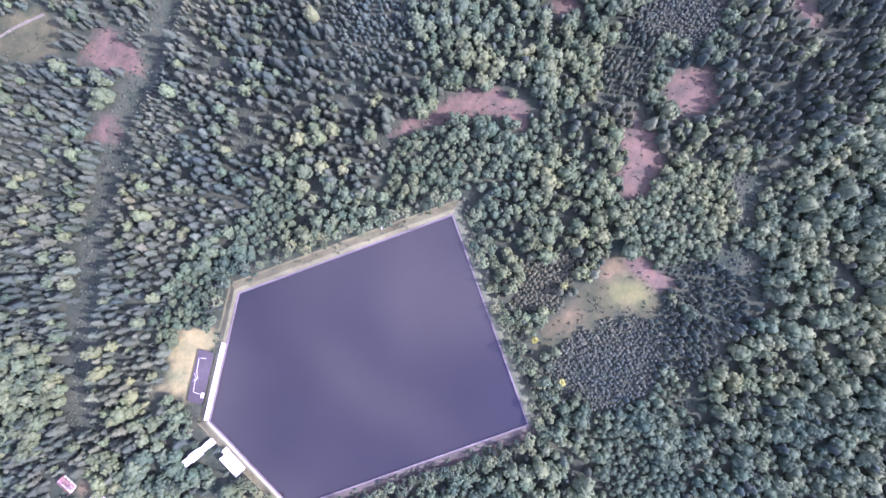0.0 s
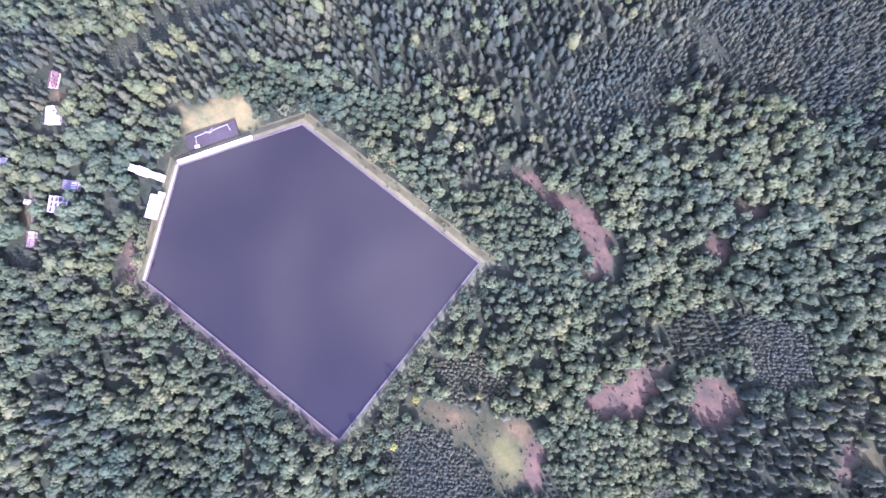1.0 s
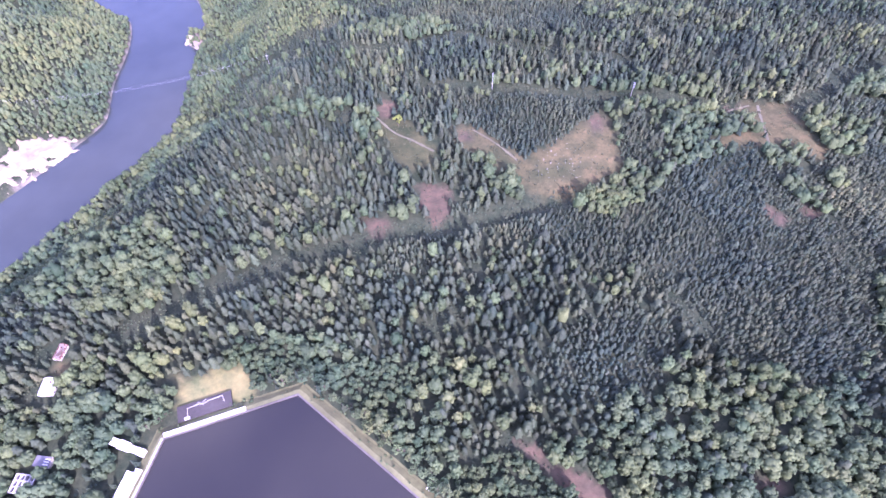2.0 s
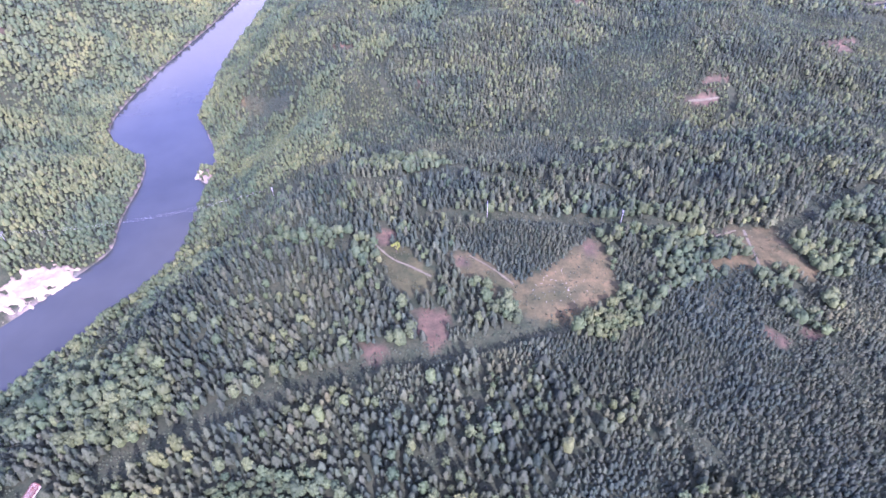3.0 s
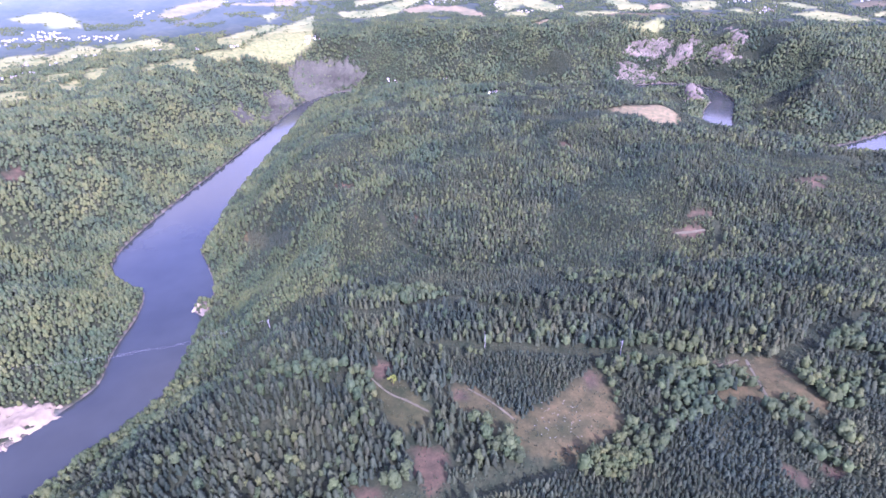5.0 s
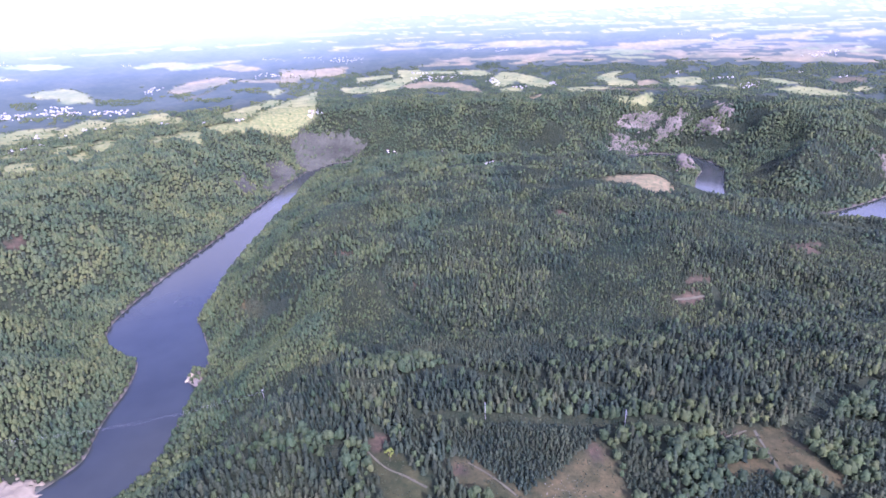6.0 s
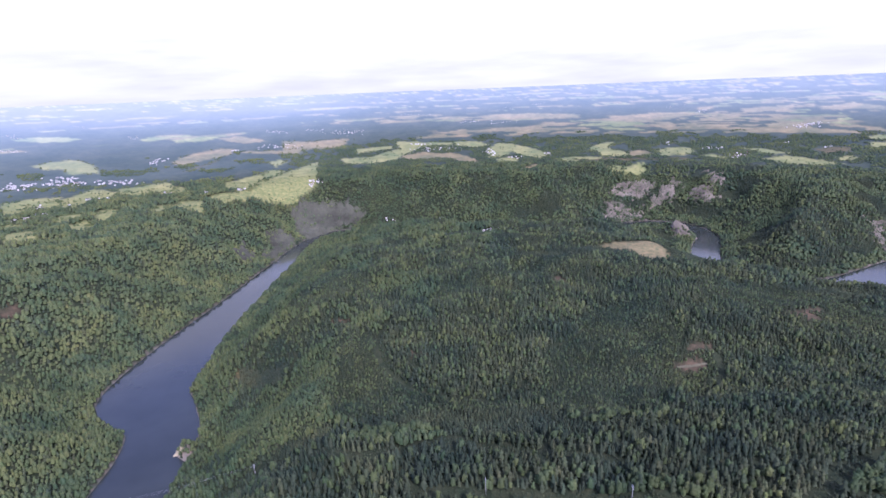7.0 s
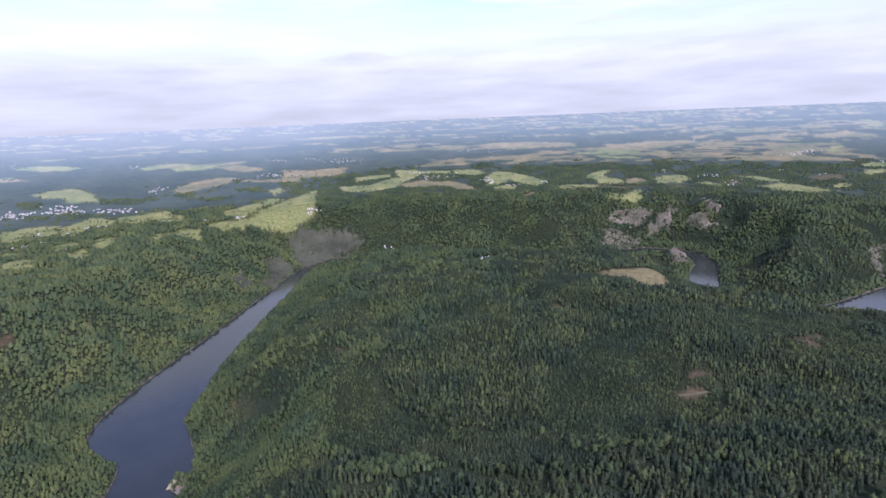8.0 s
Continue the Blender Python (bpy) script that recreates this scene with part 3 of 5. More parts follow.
# ---- the forest ----
def ring(n, radius, z, turn=0.0, wob=0.0, rs=None):
    a = np.arange(n) * 6.28319 / n + turn
    k = radius * (1 + (rs.uniform(-wob, wob, n) if rs is not None else 0))
    return np.stack([k * np.cos(a), k * np.sin(a), np.full(n, z) + (rs.uniform(-wob, wob, n) * radius * 0.4 if rs is not None else 0)], 1)


def spruce_shape(rs, tiers, n):
    """Tiers of drooping boughs with ragged hems, one over another; one unit high, one unit wide in radius."""
    levels = {2: [(0.10, 1.0), (0.50, 0.72)], 3: [(0.06, 1.0), (0.36, 0.84), (0.64, 0.56)], 4: [(0.05, 1.0), (0.28, 0.90), (0.50, 0.74), (0.72, 0.48)]}[tiers]
    v, f, base = [], [], 0
    for q, (z, w) in enumerate(levels):
        a = ring(n, w, z, q * 3.1416 / n + rs.uniform(0, 1), 0.22, rs)
        a[q % 2::2, :2] *= 0.66
        a[q % 2::2, 2] += 0.07
        tip = 0.95 if q == len(levels) - 1 else min(0.97, z + 0.42)
        v += [a, [[rs.uniform(-.06, .06), rs.uniform(-.06, .06), tip]]]
        f += [(base + i, base + (i + 1) % n, base + n) for i in range(n)]
        base += n + 1
    return np.concatenate(v), np.array(f)


def broad_shape(rs, clumps, n, hem=0.48):
    """An uneven dome of leaves with clumps standing out of it."""
    v = [ring(n, 0.86, hem, 0, 0.2, rs), ring(n, 0.58, 0.76, 0.5, 0.2, rs), [[rs.uniform(-.1, .1), rs.uniform(-.1, .1), 0.88]]]
    f = []
    for i in range(n):
        j = (i + 1) % n
        f += [(i, j, n + i), (j, n + j, n + i), (n + i, n + j, 2 * n)]
    base = 2 * n + 1
    for k in range(clumps):
        a, e = 2.4 * k + rs.uniform(-.4, .4), math.asin(rs.uniform(0.02, 0.98))
        x, y, z, s = 0.82 * math.cos(a) * math.cos(e), 0.82 * math.sin(a) * math.cos(e), 0.50 + 0.40 * math.sin(e), rs.uniform(0.20, 0.38)
        p = ring(4, s, z - 0.05, rs.uniform(0, 6), 0.3, rs)
        p[:, 0] += x
        p[:, 1] += y
        p[:, 2] -= 0.06 * (p[:, 0] * x + p[:, 1] * y - x * x - y * y)
        v += [p, [[x * 1.06 + rs.uniform(-.08, .08), y * 1.06 + rs.uniform(-.08, .08), z + 0.40 * s]]]
        f += [(base + i, base + (i + 1) % 4, base + 4) for i in range(4)]
        base += 5
    return np.concatenate(v), np.array(f)


def stand(name, shapes, xy, tall, wide, mat, rs, label, lift=0.0):
    """Many trees of one kind in one mesh."""
    z0 = height(xy[:, 0], xy[:, 1]) + lift
    vs, fs, tints, base = [], [], [], 0
    which = rs.randint(0, len(shapes), len(xy))
    for s, (v, f) in enumerate(shapes):
        m = which == s
        k = int(m.sum())
        if not k:
            continue
        a = rs.uniform(0, 6.283, k)
        c, d = np.cos(a)[:, None], np.sin(a)[:, None]
        w = wide[m][:, None]
        px, py = v[:, 0] * w, v[:, 1] * w
        out = np.stack([px * c - py * d + xy[m, 0][:, None], px * d + py * c + xy[m, 1][:, None], v[:, 2] * tall[m][:, None] + z0[m][:, None]], -1)
        vs.append(out.reshape(-1, 3))
        tx, ty = xy[m, 0], xy[m, 1]
        # last term: trees left of the river tinted lighter, in place of hazy sunlight
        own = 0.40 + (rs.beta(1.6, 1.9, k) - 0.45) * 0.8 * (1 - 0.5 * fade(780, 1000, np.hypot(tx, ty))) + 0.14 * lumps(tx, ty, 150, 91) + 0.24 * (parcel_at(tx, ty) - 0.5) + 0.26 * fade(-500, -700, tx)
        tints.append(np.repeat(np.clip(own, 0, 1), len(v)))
        fs.append((f[None] + (base + np.arange(k) * len(v))[:, None, None]).reshape(-1, 3))
        base += k * len(v)
    ob = mesh_object(name, np.concatenate(vs), np.concatenate(fs), mat)
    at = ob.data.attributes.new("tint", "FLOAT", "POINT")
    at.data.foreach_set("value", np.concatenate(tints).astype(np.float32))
    return tagged(ob, label, "trees", kind="stuff")


def scatter(r0, r1, half_angle, gap, rs):
    """Jittered places on a ring sector that opens ahead."""
    n = int(r1 / gap)
    gx, gy = np.meshgrid(np.arange(-n, n + 1), np.arange(-n, n + 1))
    x = ((gx + 0.5 * (gy % 2)) * gap).ravel()
    y = (gy * gap).ravel()
    x, y = x + rs.uniform(-.34, .34, x.size) * gap, y + rs.uniform(-.34, .34, x.size) * gap
    r = np.hypot(x, y)
    a = np.degrees(np.arctan2(x, y))
    m = (r >= r0) & (r < r1) & (np.abs(a) < half_angle)
    return x[m], y[m]


SCRUB = [np.array([(-57, -113), (-42, -87), (10, -107), (31, -139), (6, -165), (-26, -168), (-49, -146)], float),
         np.array([(-20, -44), (17, -34), (49, -69), (-5, -75)], float), np.array([(224, -5), (273, -4), (279, -57), (231, -58)], float),
         np.array([(-483, 1094), (-465, 1121), (-343, 1058), (-355, 1027)], float)]


YARDS = [(-350, 153, 10), (-353, 185, 9), (-335, 77, 12), (-327, 92, 9), (-356, 47, 8), (-273, 107, 7), (-265, 104.5, 7), (-257, 102, 7), (-249, 99.5, 7), (-254, 81, 11), (-254, 70, 10), (-349, 147, 9), (-390, 114, 7), (-365, 78, 7), (-362, 62, 5), (-25, 78, 3)]


def yard_at(x, y):
    """Metres within the nearest yard round a building."""
    return np.max([r - np.hypot(x - a, y - b) for a, b, r in YARDS], 0)


# middle, spread and number of houses
VILLAGES = ((-1922, 2783, 90, 60, 70), (-2079, 2674, 60, 50, 40), (-1672, 2802, 90, 40, 30), (-1696, 2238, 60, 45, 34), (-1709, 2161, 50, 30, 16), (-1740, 2390, 60, 40, 22), (-1598, 2538, 70, 30, 16),
            (-1295, 2580, 55, 25, 22), (-1137, 2595, 40, 18, 12), (-981, 2654, 25, 14, 6), (-1641, 3216, 30, 80, 18), (-1053, 3586, 110, 50, 30), (-1300, 3473, 40, 14, 8), (-1157, 3918, 60, 20, 18),
            (-2460, 3204, 60, 15, 14), (-2598, 3427, 60, 20, 14), (-1993, 3640, 40, 30, 10), (-2411, 3739, 70, 15, 12), (-670, 3923, 120, 50, 40), (-897, 3980, 60, 25, 16), (-8, 3497, 130, 60, 60), (288, 3368, 40, 40, 16),
            (-140, 3610, 60, 20, 12), (423, 3203, 40, 25, 9), (424, 4040, 60, 20, 12), (206, 4108, 50, 20, 12), (744, 4396, 50, 18, 16), (500, 4364, 80, 20, 14), (-176, 4318, 130, 20, 18), (-651, 2836, 40, 50, 12),
            (156, 1890, 25, 20, 6), (-45, 2615, 30, 30, 5), (622, 3230, 30, 40, 8), (1541, 2899, 45, 45, 32), (1487, 3065, 50, 20, 12), (2149, 3274, 75, 35, 48), (1759, 3835, 80, 20, 16), (2277, 4023, 150, 25, 26),
            (1351, 4207, 90, 20, 12), (1619, 3997, 60, 20, 10), (2338, 2931, 20, 12, 5), (1862, 3028, 30, 12, 5), (2004, 2867, 25, 15, 5), (1323, 3255, 12, 40, 8), (-1236, 2039, 60, 25, 8), (-273, 2656, 30, 20, 4))


CLIFFS = []   # where rock shows through the woods


def rocky(*points):
    CLIFFS.append(np.array(points, float))


rocky((-749, 2640), (-700, 2705), (-590, 2722), (-470, 2712), (-378, 2680), (-430, 2640), (-524, 2600), (-625, 2440), (-680, 2470), (-720, 2570))
rocky((-795, 2360), (-735, 2440), (-660, 2425), (-670, 2300), (-690, 2108), (-755, 2150), (-745, 2280))
rocky((-850, 2080), (-835, 2200), (-765, 2140), (-770, 2030))
rocky((826, 2734), (899, 2806), (988, 2814), (1069, 2796), (1053, 2733), (979, 2697), (904, 2727))
rocky((740, 2575), (795, 2666), (886, 2714), (900, 2642), (986, 2633), (955, 2560), (830, 2540))
rocky((981, 2652), (1032, 2704), (1114, 2759), (1166, 2764), (1188, 2732), (1150, 2675), (1045, 2643))
rocky((1317, 2737), (1362, 2662), (1330, 2595), (1281, 2631))
rocky((1225, 2674), (1275, 2605), (1293, 2547), (1224, 2555), (1182, 2648))
rocky((1643, 2098), (1692, 2080), (1762, 2128), (1566, 1864), (1602, 1976))
rocky((940, 2200), (955, 2300), (1010, 2330), (1025, 2250), (1000, 2190))


def conifer_at(x, y):
    """Share of spruce in the woods."""
    c = 0.45 + (0.55 * lumps(x, y, 260, 41) + 0.3 * lumps(x, y, 90, 42)) * (1 - 0.6 * fade(600, 900, y))
    c = c + 1.0 * np.exp(-((x - 30) / 130) ** 2 - ((y - 255) / 60) ** 2) + 0.7 * np.exp(-((x + 130) / 90) ** 2 - ((y - 400) / 90) ** 2)
    c = c - 1.1 * fade(60, 25, -inside(x, y, BASIN)) - 0.5 * fade(0, -250, y) - 0.7 * fade(90, 30, shore_at(x, y))
    c = c - 0.8 * fade(-480, -640, x) + 0.25 * fade(480, 620, y) * fade(2300, 2000, y)  + 0.22 * fade(60, 420, x) * fade(480, 700, y) + 0.2 * fade(-100, 100, x) * fade(750, 900, y) * fade(1400, 1200, y) - 0.2 * fade(700, 1000, y) * fade(200, -200, x) * fade(2300, 2000, y)
    return np.clip(c - 0.35 * fade(1500, 2200, y), 0, 1)


def parcel_at(x, y):
    """A number from 0 to 1 for each forest parcel; parcels meet along uneven lines."""
    wx, wy = x + 0.25 * y + 26 * lumps(x, y, 170, 33), y - 0.2 * x + 26 * lumps(x, y, 150, 34)
    cell = np.floor(wx / 150).astype(int) * 7919 + np.floor(wy / 110).astype(int) * 104729
    return (np.abs(np.sin(cell * 12.9898)) * 43758.5453) % 1.0


SPRUCES, BROADLEAVES, YOUNG_SPRUCES, THICKET = range(4)
STANDS = [(SPRUCES, np.array([(-128, 199), (-62, 257), (6, 317), (100, 306), (142, 250), (96, 214), (53, 175), (-9, 179), (-67, 179)], float)),
          (YOUNG_SPRUCES, np.array([(96, 214), (142, 248), (187, 222), (189, 195), (145, 153), (101, 142), (55, 165)], float)),
          (YOUNG_SPRUCES, np.array([(157, 281), (147, 326), (217, 395), (315, 433), (352, 342), (404, 312), (354, 186), (281, 165), (231, 184), (200, 211), (172, 250)], float)),
          (YOUNG_SPRUCES, np.array([(-15, 513), (64, 534), (169, 523), (163, 468), (110, 422), (71, 408), (37, 441), (-1, 476)], float)),
          (SPRUCES, np.array([(-406, 487), (-276, 499), (-142, 474), (-69, 404), (-43, 358), (-114, 300), (-205, 259), (-310, 321)], float)),
          (SPRUCES, np.array([(-440, 690), (-300, 720), (-100, 650), (60, 640), (400, 720), (620, 820), (620, 560), (400, 540), (60, 545), (-120, 560), (-300, 540)], float)),
          (SPRUCES, np.array([(-130, 1050), (-100, 1140), (-67, 1242), (120, 1213), (276, 1147), (173, 990), (110, 850), (60, 825), (-35, 845), (-109, 931)], float)),
          (YOUNG_SPRUCES, np.array([(177, 951), (308, 1125), (485, 1201), (470, 989), (344, 785), (197, 706), (130, 830)], float)),
          (THICKET, np.array([(-480, 1000), (-330, 1000), (-230, 1040), (-220, 900), (-200, 780), (-300, 740), (-400, 800)], float)),
          (YOUNG_SPRUCES, np.array([(-230, 1040), (-150, 1060), (-100, 900), (0, 830), (100, 800), (180, 700), (0, 690), (-200, 780)], float)),
          (BROADLEAVES, np.array([(180, 165), (240, 170), (330, 120), (330, -20), (120, 20), (60, 60), (70, 110)], float))]


def stand_at(x, y):
    """Which kind of stand grows at a place."""
    hash_ = parcel_at(x, y)
    con = conifer_at(x, y) + 0.5 * (hash_ - 0.5)
    kind = np.where(con > 0.46, SPRUCES, BROADLEAVES)
    fresh = (hash_ * 7.3) % 1.0
    kind = np.where((con > 0.46) & (fresh < 0.24), YOUNG_SPRUCES, kind)
    kind = np.where((con <= 0.46) & (fresh < 0.15) & (shore_at(x, y) > 90) & (x > -550), THICKET, kind)
    edge = 5 * lumps(x, y, 40, 35)
    for k, poly in STANDS:
        kind = np.where(inside(x, y, poly) + edge > 0, k, kind)
    return kind


def on_bank(d):
    """How far the basin's bank stands over the level ground, d metres from the water's edge."""
    return np.interp(d, [0.55, 4.0, 9.5, 15.0, 16.0], [3.75, 3.5, 0.4, 0.0, 0.0])


def plant():
    rs = np.random.RandomState(4)
    near_spruce = [spruce_shape(rs, 4, 11) for _ in range(7)]
    mid_spruce = [spruce_shape(rs, 3, 7) for _ in range(6)]
    far_spruce = [spruce_shape(rs, 2, 6) for _ in range(5)]
    near_broad = [broad_shape(rs, 11, 6, 0.26) for _ in range(10)]
    mid_broad = [broad_shape(rs, 5, 5, 0.28) for _ in range(8)]
    far_broad = [broad_shape(rs, 1, 5, 0.3) for _ in range(8)]
    last_broad = [broad_shape(rs, 0, 4, 0.3) for _ in range(8)]
    # zone, from, to, half angle, how much coarser, then for each kind of stand its shapes
    zones = (("near", 0, 430, 180, 1.0, near_spruce, near_broad, mid_spruce), ("middle", 430, 780, 70, 1.0, mid_spruce, mid_broad, far_spruce),
             ("farther", 780, 1500, 50, 0.88, far_spruce, far_broad, far_spruce),
             ("distant", 1500, 2150, 44, 1.2, far_spruce, far_broad, far_spruce), ("farthest", 2150, 3080, 44, 1.42, far_spruce, last_broad, far_spruce))
    # kind of stand: name, gap, height, radius, unevenness, words
    kinds = ((SPRUCES, "spruce_forest", 6.9, 13.0, 3.75, 0.22, "dense grey-green spruce forest on the upland"),
             (BROADLEAVES, "broadleaf_forest", 7.0, 13.0, 4.6, 0.24, "green broadleaf forest on the upland"),
             (YOUNG_SPRUCES, "young_trees", 4.5, 7.0, 2.4, 0.22, "young spruces, closely planted"),
             (THICKET, "young_trees", 5.4, 8.0, 3.2, 0.22, "young broadleaf trees, closely grown"))
    for zone, r0, r1, half, coarse, conifers, broads, slight in zones:
        for kind, name, gap, tall, wide, uneven, words in kinds:
            x, y = scatter(r0, r1, half, gap * coarse, rs)
            x, y = (a[stand_at(x, y) == kind] for a in (x, y))
            free = (height(x, y) > RIVER_Z + 0.9) & (cover_at(x, y)[1] < -1.5) & (inside(x, y, BASIN) < -22) & (yard_at(x, y) < -1)
            free &= np.max([inside(x, y, q) for q in SCRUB], 0) + 5 * lumps(x, y, 24, 64) < 0
            if kind in (SPRUCES, BROADLEAVES):
                free &= rs.uniform(0, 1, x.size) > fade(0.6, 1.0, lumps(x, y, 38, 61)) * 0.6 * (r1 < 800) + 0.05
            if r1 > 2000:
                free &= (np.min([np.hypot((x - a) / (b * 0.9), (y - c) / (d * 0.9)) for a, c, b, d, _ in VILLAGES if a * a + c * c < 9.5e6], 0) > 1) | (rs.uniform(0, 1, x.size) < 0.3)
                free &= (np.max([inside(x, y, q) for q in CLIFFS], 0) < 0) | (rs.uniform(0, 1, x.size) < 0.25)
            x, y = x[free], y[free]
            size = np.clip(np.exp(rs.normal(0, uneven, x.size)) * (1 + 0.18 * lumps(x, y, 70, 62)), 0.5, 1.6)
            grow = 1 - 0.25 * fade(60, 15, shore_at(x, y)) + 0.2 * fade(-15, -8, glade_at(x, y)) * (r1 < 800)
            stray = rs.uniform(0, 1, x.size) < (0.14 if r1 < 800 else 0.24 if r1 == 1500 else 0.25) * (1.0 if kind in (SPRUCES, BROADLEAVES) or r1 == 1500 else 0.0)   # trees of the other kind among them
            for swap in (False, True):
                m = stray == swap
                if not m.any():
                    continue
                leaf = (kind in (BROADLEAVES, THICKET)) != swap
                shapes = (broads if leaf else conifers) if kind in (SPRUCES, BROADLEAVES) else (broads[-2:] if leaf and r1 > 800 else broads if leaf else slight)
                stand("broadleaf_forest" if swap and leaf else "spruce_forest" if swap else name, shapes, np.stack([x[m], y[m]], 1), (size * grow * tall)[m] * coarse ** 0.25,
                      size[m] * (wide if not swap else wide * (1.05 if leaf else 0.8)) * coarse, BROAD if leaf else SPRUCE, rs,
                      f"{zone} {words if not swap else 'scattered trees of another kind in the forest'}")
        if r1 < 2000:
            x, y = scatter(r0, r1, half, 2.9, rs)
            x, y = (a[np.max([inside(x, y, q) for q in SCRUB], 0) + 5 * lumps(x, y, 24, 64) > -1] for a in (x, y))
            m = (cover_at(x, y)[1] < -1) & (inside(x, y, BASIN) < -22)
            if m.any():
                k = rs.uniform(0.7, 1.3, int(m.sum()))
                stand("scrub", far_spruce + far_broad, np.stack([x[m], y[m]], 1), k * (3.0 if r1 < 800 else 7.0), k * (1.8 if r1 < 800 else 2.2), YOUNG, rs, f"{zone} low grey-green scrub, closely grown")
    # bushes on the basin's outer banks
    x, y = scatter(0, 330, 180, 2.6, rs)
    d = -inside(x, y, BASIN)
    m = (d > 2.5) & (d < 22) & (yard_at(x, y) < -2) & (inside(x, y, LAWN) < 0) & (rs.uniform(0, 1, x.size) < 0.12 + 0.3 * lumps(x, y, 22, 66) + 0.25 * ((x + 92) * -0.59 + (y + 105) * -0.81 > 0))
    k = rs.uniform(0.5, 1.5, int(m.sum()))
    stand("bushes", mid_broad, np.stack([x[m], y[m]], 1), k * 1.7, k * 1.0, BROAD, rs, "small bushes on the basin's grassy outer banks", on_bank(d[m]))
    # low growth in the shaded glades and cuts
    x, y = scatter(0, 780, 180, 3.5, rs)
    m = glade_at(x, y) > -3
    x, y = x[m], y[m]
    m = (inside(x, y, BASIN) < -18) & (yard_at(x, y) < 0) & (rs.uniform(0, 1, x.size) < 0.9)
    k = rs.uniform(0.45, 1.5, int(m.sum()))
    stand("undergrowth", far_spruce + far_broad, np.stack([x[m], y[m]], 1), k * 1.5, k * 1.2, SPRUCE, rs, "low dark undergrowth and young spruces in shaded cuts")
    # saplings and brush that take over the clearings
    x, y = scatter(0, 780, 180, 2.4, rs)
    m = cover_at(x, y)[1] > -2
    x, y = x[m], y[m]
    kinds_at = cover_at(x, y)[0]
    rough = kinds_at["bare"] * 0.20 + kinds_at["dry"] * 0.16 + kinds_at["grass"] * 0.22
    m = (rs.uniform(0, 1, x.size) < rough * (1 + lumps(x, y, 30, 67))) & (inside(x, y, BASIN) < -18) & (yard_at(x, y) < 0)
    k = rs.uniform(0.4, 1.6, int(m.sum()))
    stand("saplings", far_spruce[:2] + last_broad[:3], np.stack([x[m], y[m]], 1), k * 1.5, k * 0.75, YOUNG, rs, "brush and saplings spreading over the clearings")
    # shrubs clinging to the rocks
    x, y = scatter(1900, 3000, 47, 5.2, rs)
    m = (np.max([inside(x, y, c) for c in CLIFFS], 0) > -4) & (rs.uniform(0, 1, x.size) < np.where(x < 0, 0.85, 0.55)) & (height(x, y) > RIVER_Z + 1)
    k = rs.uniform(0.6, 1.5, int(m.sum()))
    stand("shrubs", far_broad, np.stack([x[m], y[m]], 1), 2.5 + k * 5.0, k * 2.4, BROAD, rs, "small shrubs clinging to the rock faces above the river")
    # hedges along the upland's field edges, and trees scattered in the fields
    hx, hy = [], []
    for kind, poly, soft, trees in OPEN:
        if kind in ("meadow", "crop", "dry") and 1800 < np.hypot(*poly.mean(0)) < 3900:
            for a, b in zip(poly, np.roll(poly, -1, 0)):
                k = np.arange(0, np.hypot(*(b - a)), 9.0) / np.hypot(*(b - a))
                hx.append(a[0] + (b[0] - a[0]) * k + rs.normal(0, 5, k.size))
                hy.append(a[1] + (b[1] - a[1]) * k + rs.normal(0, 5, k.size))
    x, y = np.concatenate(hx), np.concatenate(hy)
    m = lumps(x, y, 160, 75) + 0.6 * lumps(x, y, 45, 76) > 0.05
    gx, gy = scatter(1950, 3500, 46, 15.0, rs)
    g = (np.max([cover_at(gx, gy)[0][q] for q in ("meadow", "dry")], 0) > 0.5) & (lumps(gx, gy, 120, 77) + 0.8 * lumps(gx, gy, 45, 78) > 0.95)
    x, y = np.concatenate([x[m], gx[g]]), np.concatenate([y[m], gy[g]])
    k = rs.uniform(0.5, 1.2, x.size)
    stand("hedges", far_broad, np.stack([x, y], 1), k * 8, k * 4.6, BROAD, rs, "hedges and garden trees among upland meadows")
    # woods between the far fields
    x, y = scatter(3060, 3800, 44, 12.5, rs)
    m = (cover_at(x, y)[1] < -4) & (lumps(x, y, 330, 71) + 0.5 * lumps(x, y, 90, 72) > -0.7 + 1.2 * fade(3550, 3800, np.hypot(x, y)) + 1.2 * fade(-700, -1000, x))
    x, y = x[m], y[m]
    k = rs.uniform(0.6, 1.3, x.size)
    stand("far_woods", last_broad, np.stack([x, y], 1), k * 8, k * 7.5, BROAD, rs, "distant woods and copses between far fields")


plant()


# ---- things ----
def part(name, bm, mat, parent, label=""):
    """One mesh object under a thing or a part."""
    me = bpy.data.meshes.new(name)
    bm.to_mesh(me)
    bm.free()
    me.materials.append(mat)
    ob = new(name, me)
    ob.parent = parent
    return tagged(ob, label)


def thing(name, m, label, category, group="", kind=""):
    ob = new(name)
    ob.matrix_world = m
    return tagged(ob, label, category, group, kind)


def ground_z(x, y):
    return float(height(np.array([x]), np.array([y]))[0])


def block(bm, x0, x1, y0, y1, z0, z1):
    v = [bm.verts.new((x, y, z)) for z in (z0, z1) for x, y in ((x0, y0), (x1, y0), (x1, y1), (x0, y1))]
    for q in ((3, 2, 1, 0), (4, 5, 6, 7), (0, 1, 5, 4), (1, 2, 6, 5), (2, 3, 7, 6), (3, 0, 4, 7)):
        bm.faces.new([v[i] for i in q])
    return bm


